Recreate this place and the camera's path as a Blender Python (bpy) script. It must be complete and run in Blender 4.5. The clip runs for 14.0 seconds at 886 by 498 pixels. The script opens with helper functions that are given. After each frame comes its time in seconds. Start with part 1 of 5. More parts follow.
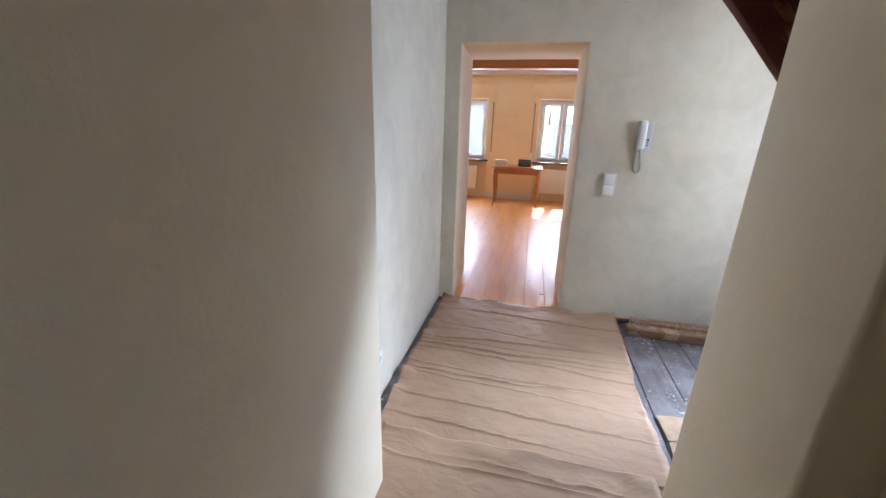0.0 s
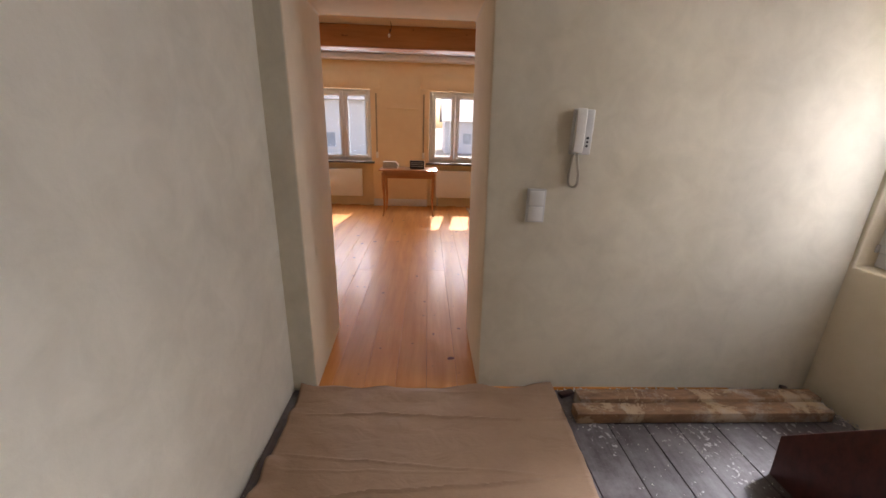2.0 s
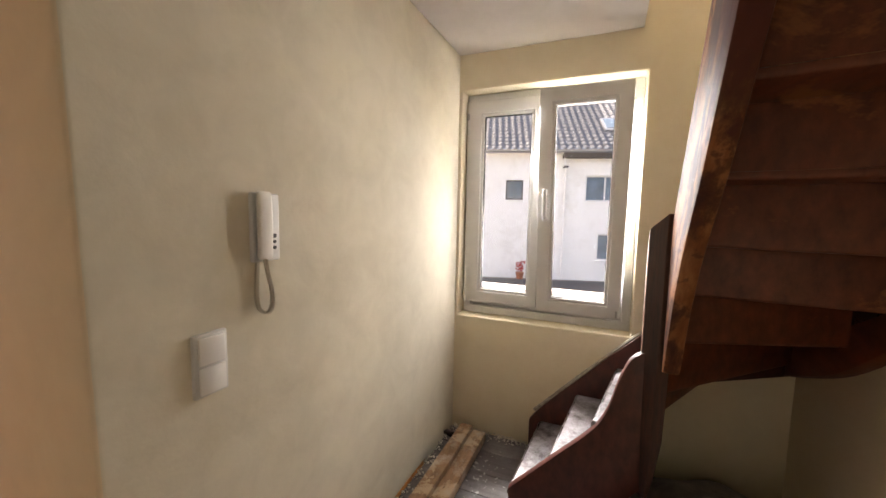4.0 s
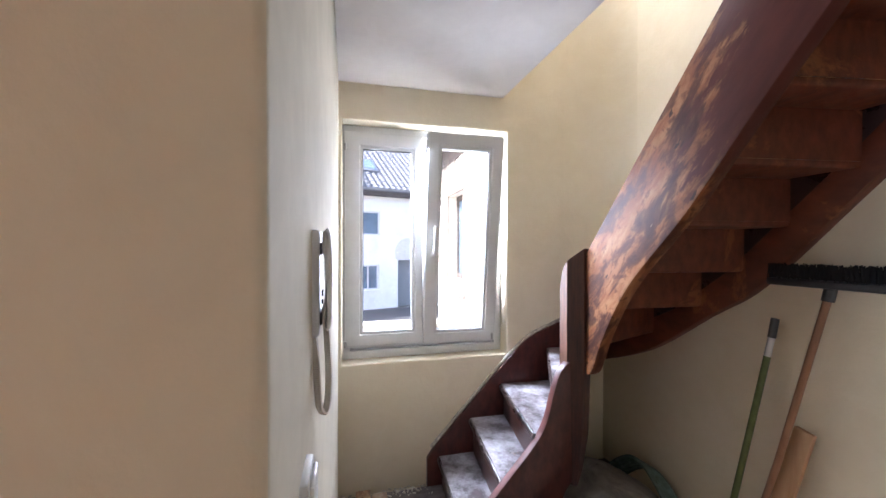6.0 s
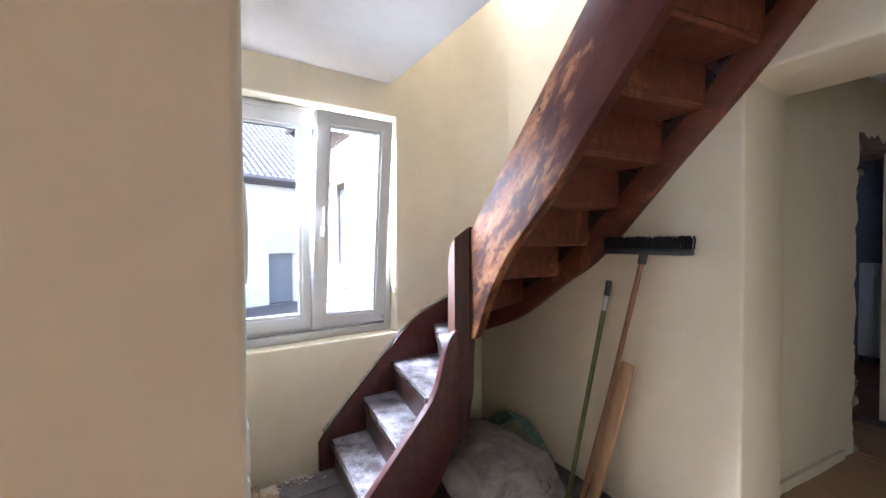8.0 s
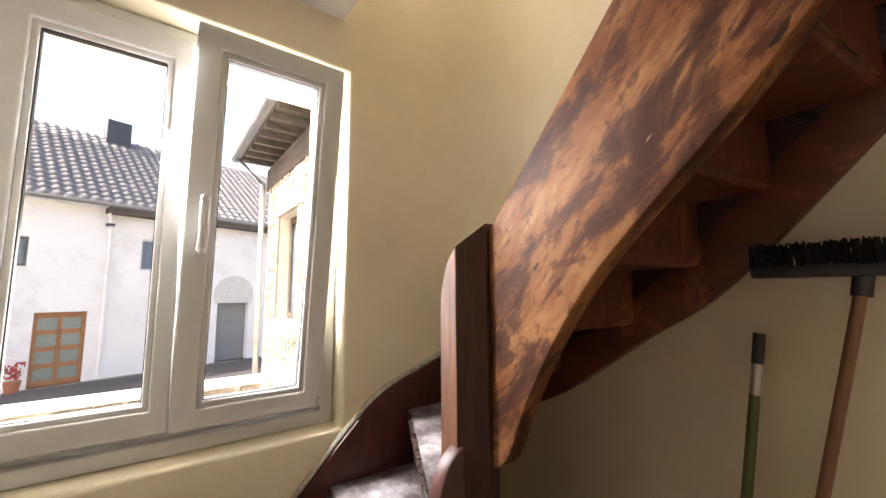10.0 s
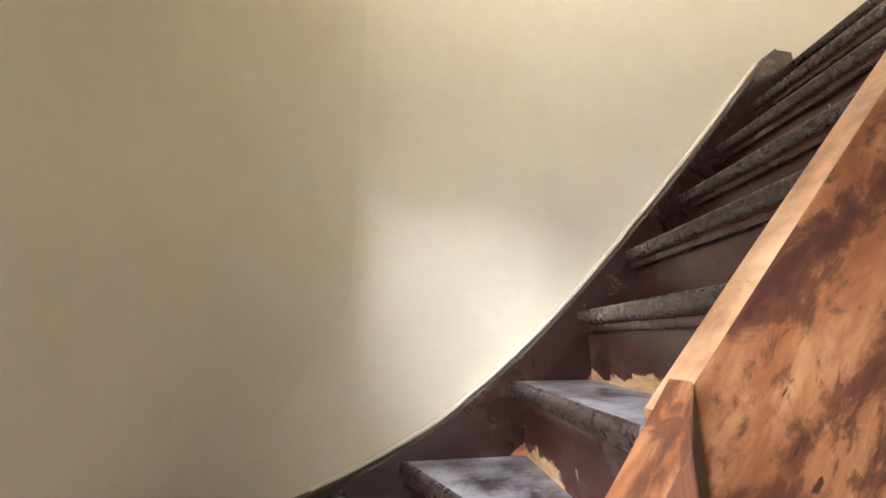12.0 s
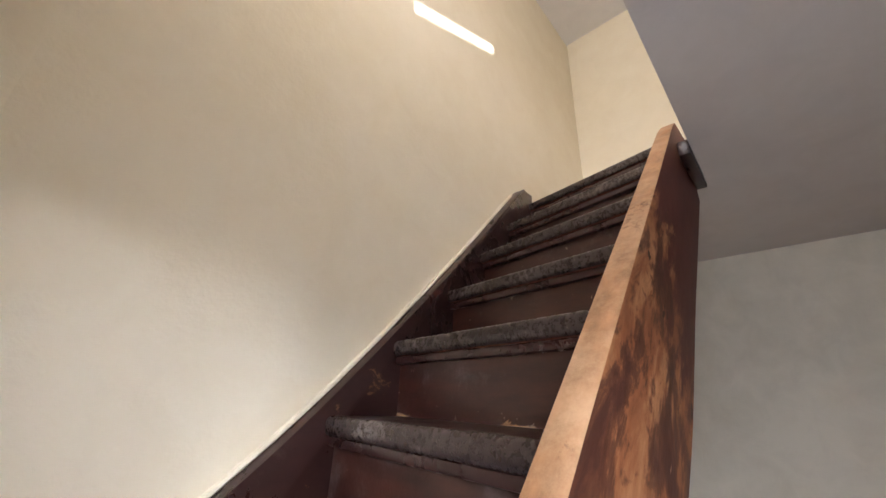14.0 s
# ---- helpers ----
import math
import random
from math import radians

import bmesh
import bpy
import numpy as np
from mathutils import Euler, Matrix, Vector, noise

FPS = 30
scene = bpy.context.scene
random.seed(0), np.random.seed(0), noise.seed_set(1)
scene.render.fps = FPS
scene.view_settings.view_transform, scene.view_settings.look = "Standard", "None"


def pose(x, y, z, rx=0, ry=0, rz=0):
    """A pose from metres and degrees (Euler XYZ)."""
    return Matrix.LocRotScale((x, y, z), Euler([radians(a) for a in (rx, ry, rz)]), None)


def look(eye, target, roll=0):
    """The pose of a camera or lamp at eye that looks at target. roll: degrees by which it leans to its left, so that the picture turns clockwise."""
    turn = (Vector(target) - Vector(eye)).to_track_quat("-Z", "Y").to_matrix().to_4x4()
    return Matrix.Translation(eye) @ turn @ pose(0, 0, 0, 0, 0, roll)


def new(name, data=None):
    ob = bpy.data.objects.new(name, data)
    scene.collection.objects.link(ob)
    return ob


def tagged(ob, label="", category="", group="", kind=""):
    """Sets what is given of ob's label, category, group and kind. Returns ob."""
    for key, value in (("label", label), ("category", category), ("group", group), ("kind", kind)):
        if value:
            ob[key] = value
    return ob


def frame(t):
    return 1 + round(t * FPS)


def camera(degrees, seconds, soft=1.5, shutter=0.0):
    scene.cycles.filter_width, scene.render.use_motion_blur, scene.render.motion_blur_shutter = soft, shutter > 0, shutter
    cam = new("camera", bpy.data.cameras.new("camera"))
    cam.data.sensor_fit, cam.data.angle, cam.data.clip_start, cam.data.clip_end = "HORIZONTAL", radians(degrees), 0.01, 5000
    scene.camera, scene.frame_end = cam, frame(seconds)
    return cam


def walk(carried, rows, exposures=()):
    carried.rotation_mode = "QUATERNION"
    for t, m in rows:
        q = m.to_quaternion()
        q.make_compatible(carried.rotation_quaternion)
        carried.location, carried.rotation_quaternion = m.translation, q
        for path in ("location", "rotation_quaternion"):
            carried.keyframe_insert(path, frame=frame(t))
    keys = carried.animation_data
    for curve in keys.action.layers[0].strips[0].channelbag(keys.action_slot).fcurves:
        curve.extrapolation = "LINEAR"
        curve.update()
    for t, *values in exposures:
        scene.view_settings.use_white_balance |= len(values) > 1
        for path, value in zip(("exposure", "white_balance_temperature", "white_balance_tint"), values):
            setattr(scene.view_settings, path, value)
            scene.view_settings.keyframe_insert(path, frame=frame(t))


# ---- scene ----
cam = camera(99.1, 14.0)
PATH = [
    (0, (0.564, -3.002, 1.434), (0.15, -1.145, 0.818), 1.8),
    (0.5, (0.503, -2.778, 1.441), (0.261, -0.891, 0.822), 1.6),
    (1, (0.508, -2.417, 1.424), (0.299, -0.528, 0.803), 1.6),
    (1.5, (0.502, -2.031, 1.446), (0.327, -0.139, 0.821), 1.6),
    (2, (0.595, -1.804, 1.417), (0.685, 0.097, 0.804), 1.7),
    (2.5, (0.618, -1.582, 1.376), (1.392, 0.163, 0.778), 1.6),
    (3, (0.539, -1.305, 1.394), (1.815, 0.128, 0.827), 1.6),
    (3.5, (0.476, -1.108, 1.451), (2.112, -0.033, 1.039), 1.1),
    (3.7, (0.48, -1.036, 1.462), (2.202, -0.066, 1.16), 1.0),
    (5.8, (0.583, -0.135, 1.475), (2.546, -0.515, 1.456), 0.1),
    (6, (0.527, -0.047, 1.48), (2.464, -0.542, 1.475), 0.1),
    (6.5, (0.473, 0.062, 1.464), (2.311, -0.725, 1.448), -0.2),
    (7, (0.475, 0.072, 1.413), (2.221, -0.903, 1.388), -0.2),
    (7.5, (0.475, 0.059, 1.382), (2.184, -0.981, 1.351), -0.3),
    (8, (0.49, 0.052, 1.404), (2.174, -1.026, 1.363), -0.3),
    (8.2, (0.497, 0.049, 1.413), (2.175, -1.035, 1.362), -0.3),
    (9.2, (0.95, -0.32, 1.375), (2.58, -1.46, 1.44), -0.4),
    (10.3, (1.593, -0.488, 1.297), (3.169, -1.695, 1.542), -0.4),
    (10.5, (1.744, -0.502, 1.314), (3.319, -1.712, 1.551), -0.6),
    (11, (2.004, -0.546, 1.421), (3.342, -2.015, 1.648), -0.9),
    (11.5, (2.234, -0.615, 1.496), (2.771, -2.505, 1.865), -1.4),
    (12, (2.443, -0.714, 1.527), (2.132, -2.634, 1.991), 0.0),
    (12.5, (2.435, -0.765, 1.542), (1.693, -2.533, 2.113), 0.8),
    (13, (2.474, -0.799, 1.576), (1.449, -2.378, 2.25), 1.5),
    (13.5, (2.48, -0.818, 1.621), (1.237, -2.219, 2.323), 2.1),
    (14, (2.393, -0.94, 1.642), (1.039, -2.202, 2.401), 2.4),
]
walk(cam, [(t, look(eye, target, roll)) for t, eye, target, roll in PATH],
     exposures=[(0.0, 2.5, 5400, 14), (1.0, 2.0, 5250, 16), (1.5, 1.75, 5800, 18), (2.0, 1.68, 6700, 21), (2.5, 1.9, 6800, 20), (3.5, 1.97, 7800, 18), (5.8, 2.4, 5700, 17), (8.2, 2.75, 5500, 15),
                (10.3, 1.75, 7600, 16), (11.0, 1.12, 8000, 17), (11.4, 1.25, 8600, 17), (12.0, 2.05, 6300, 15), (12.7, 1.9, 6000, 17), (13.4, 1.65, 6400, 19), (14.0, 1.6, 6300, 19)])

# ---- light ----
SUN_DIR = Vector((0.13, 1.0, 1.02)).normalized()
world = bpy.data.worlds.new("sky")
scene.world = world
world.use_nodes = True
wn = world.node_tree.nodes
sky = wn.new("ShaderNodeTexSky")
sky.sky_type = "NISHITA"
sky.sun_disc = False
sky.dust_density = 4.5
sky.sun_elevation = math.asin(SUN_DIR.z)
sky.sun_rotation = math.atan2(SUN_DIR.x, SUN_DIR.y)
world.node_tree.links.new(sky.outputs[0], wn["Background"].inputs[0])
wn["Background"].inputs[1].default_value = 0.15
sun = new("sun", bpy.data.lights.new("sun", "SUN"))
sun.data.energy, sun.data.angle, sun.data.color = 3.3, radians(0.5), (1.0, 0.95, 0.87)
sun.matrix_world = look((0, 0, 12), Vector((0, 0, 12)) - SUN_DIR)


def window_light(name, eye, target, w, h, watts, colour=(0.86, 0.93, 1.0)):
    ob = new(name, bpy.data.lights.new(name, "AREA"))
    ob.data.shape, ob.data.size, ob.data.size_y = "RECTANGLE", w, h
    ob.data.energy, ob.data.color = watts, colour
    ob.matrix_world = look(eye, target)
    return ob


window_light("hall_window_sky", (3.27, -0.60, 1.53), (2.30, -1.20, 0.75), 0.9, 1.35, 16)
window_light("hall_high_sky", (3.90, 0.35, 2.60), (2.20, -1.60, 1.30), 0.8, 0.6, 190)
# the upstairs window is unseen, its lamp is added to brighten the landing
window_light("landing_added_sky", (3.12, -1.10, 3.80), (0.60, -1.35, 3.00), 0.62, 0.85, 11, (1.0, 0.98, 0.94))
window_light("room_window_sky", (1.07, 5.42, 1.35), (1.07, 0, 1.0), 0.8, 1.0, 15)
window_light("room_window_sky", (-0.88, 5.42, 1.35), (-0.88, 0, 1.0), 0.8, 1.0, 15)


# ---- materials ----
def nodes_of(name):
    m = bpy.data.materials.new(name)
    m.use_nodes = True
    nt = m.node_tree
    return m, nt, nt.nodes["Principled BSDF"]


def noise_node(nt, scale, detail=4.0, rough=0.55, stretch=(1, 1, 1), space="Object", offset=(0, 0, 0), distort=0.0):
    tc = nt.nodes.new("ShaderNodeTexCoord") if space == "Object" else nt.nodes.new("ShaderNodeNewGeometry")
    mp = nt.nodes.new("ShaderNodeMapping")
    mp.inputs["Scale"].default_value = stretch
    mp.inputs["Location"].default_value = offset
    nt.links.new(tc.outputs["Object" if space == "Object" else "Position"], mp.inputs["Vector"])
    n = nt.nodes.new("ShaderNodeTexNoise")
    n.inputs["Scale"].default_value, n.inputs["Detail"].default_value, n.inputs["Roughness"].default_value = scale, detail, rough
    n.inputs["Distortion"].default_value = distort
    nt.links.new(mp.outputs[0], n.inputs["Vector"])
    return n.outputs["Fac"]


def ramp(nt, fac, stops):
    r = nt.nodes.new("ShaderNodeValToRGB")
    while len(r.color_ramp.elements) < len(stops):
        r.color_ramp.elements.new(0.5)
    for e, (p, c) in zip(r.color_ramp.elements, stops):
        e.position = p
        e.color = (*c, 1) if len(c) == 3 else c
    nt.links.new(fac, r.inputs[0])
    return r.outputs[0]


def mixed(nt, fac, a, b, mode="MIX"):
    mx = nt.nodes.new("ShaderNodeMix")
    mx.data_type, mx.blend_type = "RGBA", mode
    for v, s in ((fac, mx.inputs[0]), (a, mx.inputs[6]), (b, mx.inputs[7])):
        if isinstance(v, (int, float)):
            s.default_value = v
        elif isinstance(v, tuple):
            s.default_value = (*v, 1)
        else:
            nt.links.new(v, s)
    return mx.outputs[2]


def bump(nt, bsdf, height, strength=0.3, dist=0.01):
    b = nt.nodes.new("ShaderNodeBump")
    b.inputs["Strength"].default_value, b.inputs["Distance"].default_value = strength, dist
    nt.links.new(height, b.inputs["Height"])
    nt.links.new(b.outputs[0], bsdf.inputs["Normal"])


def add_fac(nt, a, b, wa=1.0, wb=1.0):
    m1 = nt.nodes.new("ShaderNodeMath")
    m1.operation = "MULTIPLY"
    nt.links.new(a, m1.inputs[0])
    m1.inputs[1].default_value = wa
    m2 = nt.nodes.new("ShaderNodeMath")
    m2.operation = "MULTIPLY_ADD"
    nt.links.new(b, m2.inputs[0])
    m2.inputs[1].default_value = wb
    nt.links.new(m1.outputs[0], m2.inputs[2])
    return m2.outputs[0]


def random_tint(nt, colour, low=0.8, high=1.15):
    oi = nt.nodes.new("ShaderNodeObjectInfo")
    mr = nt.nodes.new("ShaderNodeMapRange")
    mr.inputs["To Min"].default_value, mr.inputs["To Max"].default_value = low, high
    nt.links.new(oi.outputs["Random"], mr.inputs[0])
    vm = nt.nodes.new("ShaderNodeVectorMath")
    vm.operation = "SCALE"
    nt.links.new(colour, vm.inputs[0])
    nt.links.new(mr.outputs[0], vm.inputs["Scale"])
    return vm.outputs[0]


def plain(name, colour, rough=0.5, metal=0.0, vary=0.12, scale=14.0, bumps=0.0):
    m, nt, b = nodes_of(name)
    f = noise_node(nt, scale)
    lo = tuple(c * (1 - vary) for c in colour)
    hi = tuple(min(1.0, c * (1 + vary)) for c in colour)
    nt.links.new(ramp(nt, f, [(0.3, lo), (0.7, hi)]), b.inputs["Base Color"])
    b.inputs["Roughness"].default_value, b.inputs["Metallic"].default_value = rough, metal
    if bumps:
        bump(nt, b, noise_node(nt, scale * 6), bumps, 0.002)
    return m


def plaster(name, light, dark, rough=0.85, strength=0.25, grime=0.0):
    m, nt, b = nodes_of(name)
    big = noise_node(nt, 1.3, 5, 0.6, space="World")
    mid = noise_node(nt, 7.0, 5, 0.65, space="World", distort=0.6)
    col = ramp(nt, add_fac(nt, big, mid, 0.6, 0.4), [(0.36, dark), (0.6, light)])
    brush = noise_node(nt, 5.0, 3, 0.5, (9, 9, 0.5), "World")
    col = mixed(nt, ramp(nt, brush, [(0.5, (0, 0, 0)), (0.75, (grime, grime, grime))]), col, tuple(0.72 * c for c in dark))
    nt.links.new(col, b.inputs["Base Color"])
    b.inputs["Roughness"].default_value = rough
    fine = noise_node(nt, 55, 4, 0.6, space="World")
    wave = noise_node(nt, 4.0, 3, 0.5, space="World")
    bump(nt, b, add_fac(nt, fine, wave, 0.25, 1.0), strength, 0.02)
    return m


def wood(name, dark, light, axis=0, rough=0.45, grain=14.0, tint=0.0, knots=None, bumps=0.15, coat=0.0):
    m, nt, b = nodes_of(name)
    st = [6, 6, 6]
    st[axis] = 0.5
    g = noise_node(nt, grain / 4, 6, 0.65, tuple(st), "World", distort=0.4)
    big = noise_node(nt, 1.7, 3, 0.5, space="World")
    col = ramp(nt, add_fac(nt, g, big, 0.75, 0.25), [(0.33, dark), (0.66, light)])
    if knots:
        k = noise_node(nt, 11.0, 2, 0.4, (1, 1, 1), "World")
        col = mixed(nt, ramp(nt, k, [(0.70, (0, 0, 0)), (0.735, (1, 1, 1))]), col, knots)
    if tint:
        col = random_tint(nt, col, 1 - tint, 1 + tint)
    nt.links.new(col, b.inputs["Base Color"])
    b.inputs["Roughness"].default_value = rough
    b.inputs["Coat Weight"].default_value = coat
    b.inputs["Coat Roughness"].default_value = 0.12
    bump(nt, b, g, bumps, 0.004)
    return m


def worn_paint(name, paint, bare, amount, rough=0.35, scale=3.0, dust=None, dust_at=0.6):
    m, nt, b = nodes_of(name)
    streak = noise_node(nt, 3.0, 5, 0.6, (2.5, 9, 5), "World")
    col = ramp(nt, streak, [(0.3, tuple(0.6 * c for c in paint)), (0.7, tuple(1.35 * c for c in paint))])
    patch = noise_node(nt, scale, 7, 0.72, space="World", distort=0.5)
    mask = ramp(nt, patch, [(amount, (0, 0, 0)), (amount + 0.04, (1, 1, 1))])
    col = mixed(nt, mask, col, bare)
    if dust:
        d = noise_node(nt, 6.0, 8, 0.75, space="World", offset=(3, 1, 7))
        col = mixed(nt, ramp(nt, d, [(dust_at - 0.16, (0, 0, 0)), (dust_at + 0.06, (0.9, 0.9, 0.9))]), col, dust)
    nt.links.new(col, b.inputs["Base Color"])
    nt.links.new(ramp(nt, patch, [(amount - 0.2, (rough, rough, rough)), (amount + 0.1, (rough + 0.3,) * 3)]), b.inputs["Roughness"])
    bump(nt, b, add_fac(nt, streak, patch, 0.6, 0.8), 0.18, 0.006)
    return m


def flaked_riser(name, amount, chips=0.7):
    """Dark gloss paint, scuffed, broken away in a band along the foot of the board."""
    m, nt, b = nodes_of(name)
    streak = noise_node(nt, 5.0, 6, 0.65, (1.5, 1.5, 7), "World")
    col = ramp(nt, streak, [(0.3, (0.018, 0.0065, 0.005)), (0.7, (0.052, 0.017, 0.011))])
    chip = noise_node(nt, 34, 4, 0.6, space="World")
    col = mixed(nt, ramp(nt, chip, [(chips, (0, 0, 0)), (chips + 0.03, (0.8,) * 3)]), col, (0.30, 0.24, 0.18))
    tc = nt.nodes.new("ShaderNodeTexCoord")
    sep = nt.nodes.new("ShaderNodeSeparateXYZ")
    nt.links.new(tc.outputs["Generated"], sep.inputs[0])
    shape = noise_node(nt, 7.5, 8, 0.68, (1, 1, 1.6), "World", distort=0.3)
    mask = add_fac(nt, shape, sep.outputs["Z"], 1.0, -0.95)
    col = mixed(nt, ramp(nt, mask, [(amount, (0, 0, 0)), (amount + 0.025, (1, 1, 1))]), col, ramp(nt, streak, [(0.35, (0.20, 0.10, 0.045)), (0.65, (0.42, 0.25, 0.12))]))
    dust = noise_node(nt, 9, 7, 0.75, space="World", offset=(2, 5, 1))
    col = mixed(nt, ramp(nt, dust, [(0.55, (0, 0, 0)), (0.75, (0.5,) * 3)]), col, (0.16, 0.14, 0.13))
    nt.links.new(col, b.inputs["Base Color"])
    nt.links.new(ramp(nt, mask, [(amount - 0.05, (0.3,) * 3), (amount + 0.03, (0.75,) * 3)]), b.inputs["Roughness"])
    bump(nt, b, add_fac(nt, mask, chip, -0.8, 0.3), 0.35, 0.006)
    return m


def worn_glint_nose(name):
    """Rubbed tread front: grey fibres through dark paint, with a pale glint painted in."""
    m, nt, b = nodes_of(name)
    fibre = noise_node(nt, 9.0, 7, 0.7, (1.2, 9, 9), "World", distort=0.25)
    blot = noise_node(nt, 4.0, 6, 0.7, space="World", offset=(1, 4, 2))
    col = ramp(nt, add_fac(nt, fibre, blot, 0.5, 0.5), [(0.42, (0.016, 0.009, 0.008)), (0.56, (0.042, 0.027, 0.022)), (0.68, (0.20, 0.17, 0.155))])
    nt.links.new(col, b.inputs["Base Color"])
    nt.links.new(ramp(nt, fibre, [(0.35, (0.17,) * 3), (0.65, (0.42,) * 3)]), b.inputs["Roughness"])
    bump(nt, b, fibre, 0.3, 0.004)
    return m


def along_string(nt, scale, detail, rough, stretch, offset=(0, 0, 0), distort=0.0):
    """Noise in the frame of the sloping string: x along it."""
    geo = nt.nodes.new("ShaderNodeNewGeometry")
    mp = nt.nodes.new("ShaderNodeMapping")
    mp.vector_type = "TEXTURE"
    mp.inputs["Rotation"].default_value = (0, radians(47), 0)
    mp.inputs["Scale"].default_value = tuple(1 / q for q in stretch)
    mp.inputs["Location"].default_value = offset
    nt.links.new(geo.outputs["Position"], mp.inputs["Vector"])
    n = nt.nodes.new("ShaderNodeTexNoise")
    n.inputs["Scale"].default_value, n.inputs["Detail"].default_value = scale, detail
    n.inputs["Roughness"].default_value, n.inputs["Distortion"].default_value = rough, distort
    nt.links.new(mp.outputs[0], n.inputs["Vector"])
    return n.outputs["Fac"]


def sanded_wood(name):
    m, nt, b = nodes_of(name)
    g = along_string(nt, 7.5, 8, 0.68, (0.6, 3, 2.1), distort=0.4)
    col = ramp(nt, g, [(0.30, (0.16, 0.05, 0.02)), (0.46, (0.235, 0.085, 0.033)), (0.66, (0.39, 0.185, 0.082))])
    fine = along_string(nt, 26, 4, 0.6, (0.6, 3, 1.4))
    col = mixed(nt, ramp(nt, fine, [(0.52, (0, 0, 0)), (0.75, (0.5, 0.5, 0.5))]), col, (0.20, 0.075, 0.03))
    burn = along_string(nt, 7.4, 8, 0.64, (0.58, 1, 1.7), (0.35, 0, 0.12), 0.5)
    col = mixed(nt, ramp(nt, burn, [(0.475, (0, 0, 0)), (0.535, (0.74, 0.74, 0.74)), (0.62, (0.97, 0.97, 0.97))]), col, (0.055, 0.017, 0.011))
    spot = along_string(nt, 17, 5, 0.6, (0.8, 1, 1.3), (4.1, 0, 2.2), 0.6)
    col = mixed(nt, ramp(nt, spot, [(0.56, (0, 0, 0)), (0.64, (0.75,) * 3)]), col, (0.085, 0.026, 0.014))
    gouge = along_string(nt, 30, 3, 0.5, (0.45, 1, 1.6), (1.7, 0, 0))
    col = mixed(nt, ramp(nt, gouge, [(0.70, (0, 0, 0)), (0.73, (0.9, 0.9, 0.9))]), col, (0.03, 0.012, 0.008))
    # the paint that was left on towards the upper end
    geo = nt.nodes.new("ShaderNodeNewGeometry")
    sep = nt.nodes.new("ShaderNodeSeparateXYZ")
    nt.links.new(geo.outputs["Position"], sep.inputs[0])
    edge = add_fac(nt, sep.outputs["X"], along_string(nt, 6.0, 6, 0.7, (0.6, 1, 2.4)), -1.0, 0.75)
    mr = nt.nodes.new("ShaderNodeMapRange")
    mr.inputs["From Min"].default_value, mr.inputs["From Max"].default_value = -1.12, -1.05
    nt.links.new(edge, mr.inputs[0])
    paint = ramp(nt, along_string(nt, 9.0, 5, 0.6, (0.5, 1, 2)), [(0.3, (0.070, 0.017, 0.012)), (0.7, (0.105, 0.028, 0.019))])
    col = mixed(nt, mr.outputs[0], col, paint)
    scuff = along_string(nt, 20, 3, 0.5, (0.3, 1, 2.2), (0.2, 0, 3.0))
    col = mixed(nt, ramp(nt, scuff, [(0.735, (0, 0, 0)), (0.76, (0.7, 0.7, 0.7))]), col, (0.42, 0.26, 0.18))
    nt.links.new(col, b.inputs["Base Color"])
    b.inputs["Roughness"].default_value = 0.6
    b.inputs["Specular IOR Level"].default_value = 0.25
    bump(nt, b, add_fac(nt, g, gouge, 0.6, -0.8), 0.25, 0.005)
    return m


def glass_mat(name, tint=(1, 1, 1), gloss=0.06):
    m = bpy.data.materials.new(name)
    m.use_nodes = True
    nt = m.node_tree
    nt.nodes.remove(nt.nodes["Principled BSDF"])
    tr = nt.nodes.new("ShaderNodeBsdfTransparent")
    tr.inputs[0].default_value = (*tint, 1)
    gl = nt.nodes.new("ShaderNodeBsdfGlossy")
    gl.inputs["Roughness"].default_value = 0.02
    fr = nt.nodes.new("ShaderNodeFresnel")
    fr.inputs[0].default_value = 1.45
    mx = nt.nodes.new("ShaderNodeMixShader")
    nt.links.new(fr.outputs[0], mx.inputs[0])
    nt.links.new(tr.outputs[0], mx.inputs[1])
    nt.links.new(gl.outputs[0], mx.inputs[2])
    nt.links.new(mx.outputs[0], nt.nodes["Material Output"].inputs[0])
    return m


M_HALL = plaster("hall_plaster", (0.80, 0.72, 0.555), (0.74, 0.65, 0.475), grime=0.0)
M_GREY = plaster("patched_plaster", (0.74, 0.69, 0.57), (0.61, 0.565, 0.455), grime=0.0, strength=0.14)
M_ROOM = plaster("room_plaster", (0.85, 0.68, 0.42), (0.80, 0.62, 0.37), strength=0.12)
M_JAMB = plaster("jamb_plaster", (0.77, 0.66, 0.49), (0.71, 0.60, 0.44), strength=0.14)
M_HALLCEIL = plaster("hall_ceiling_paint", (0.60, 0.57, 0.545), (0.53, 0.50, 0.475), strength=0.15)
M_CEIL = plaster("ceiling_paint", (0.74, 0.72, 0.69), (0.66, 0.64, 0.62), strength=0.15)
M_RED = worn_paint("red_brown_paint", (0.070, 0.017, 0.013), (0.16, 0.05, 0.025), 0.72, 0.38)
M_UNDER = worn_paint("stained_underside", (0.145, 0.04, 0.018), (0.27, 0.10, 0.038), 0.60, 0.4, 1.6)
M_DARK = worn_paint("dark_stair_paint", (0.028, 0.010, 0.008), (0.22, 0.11, 0.05), 0.66, 0.27, 5.0, dust=(0.11, 0.075, 0.06), dust_at=0.74)
M_TREAD = worn_paint("worn_tread", (0.05, 0.033, 0.032), (0.14, 0.08, 0.06), 0.64, 0.42, 6.0, dust=(0.36, 0.34, 0.36), dust_at=0.55)
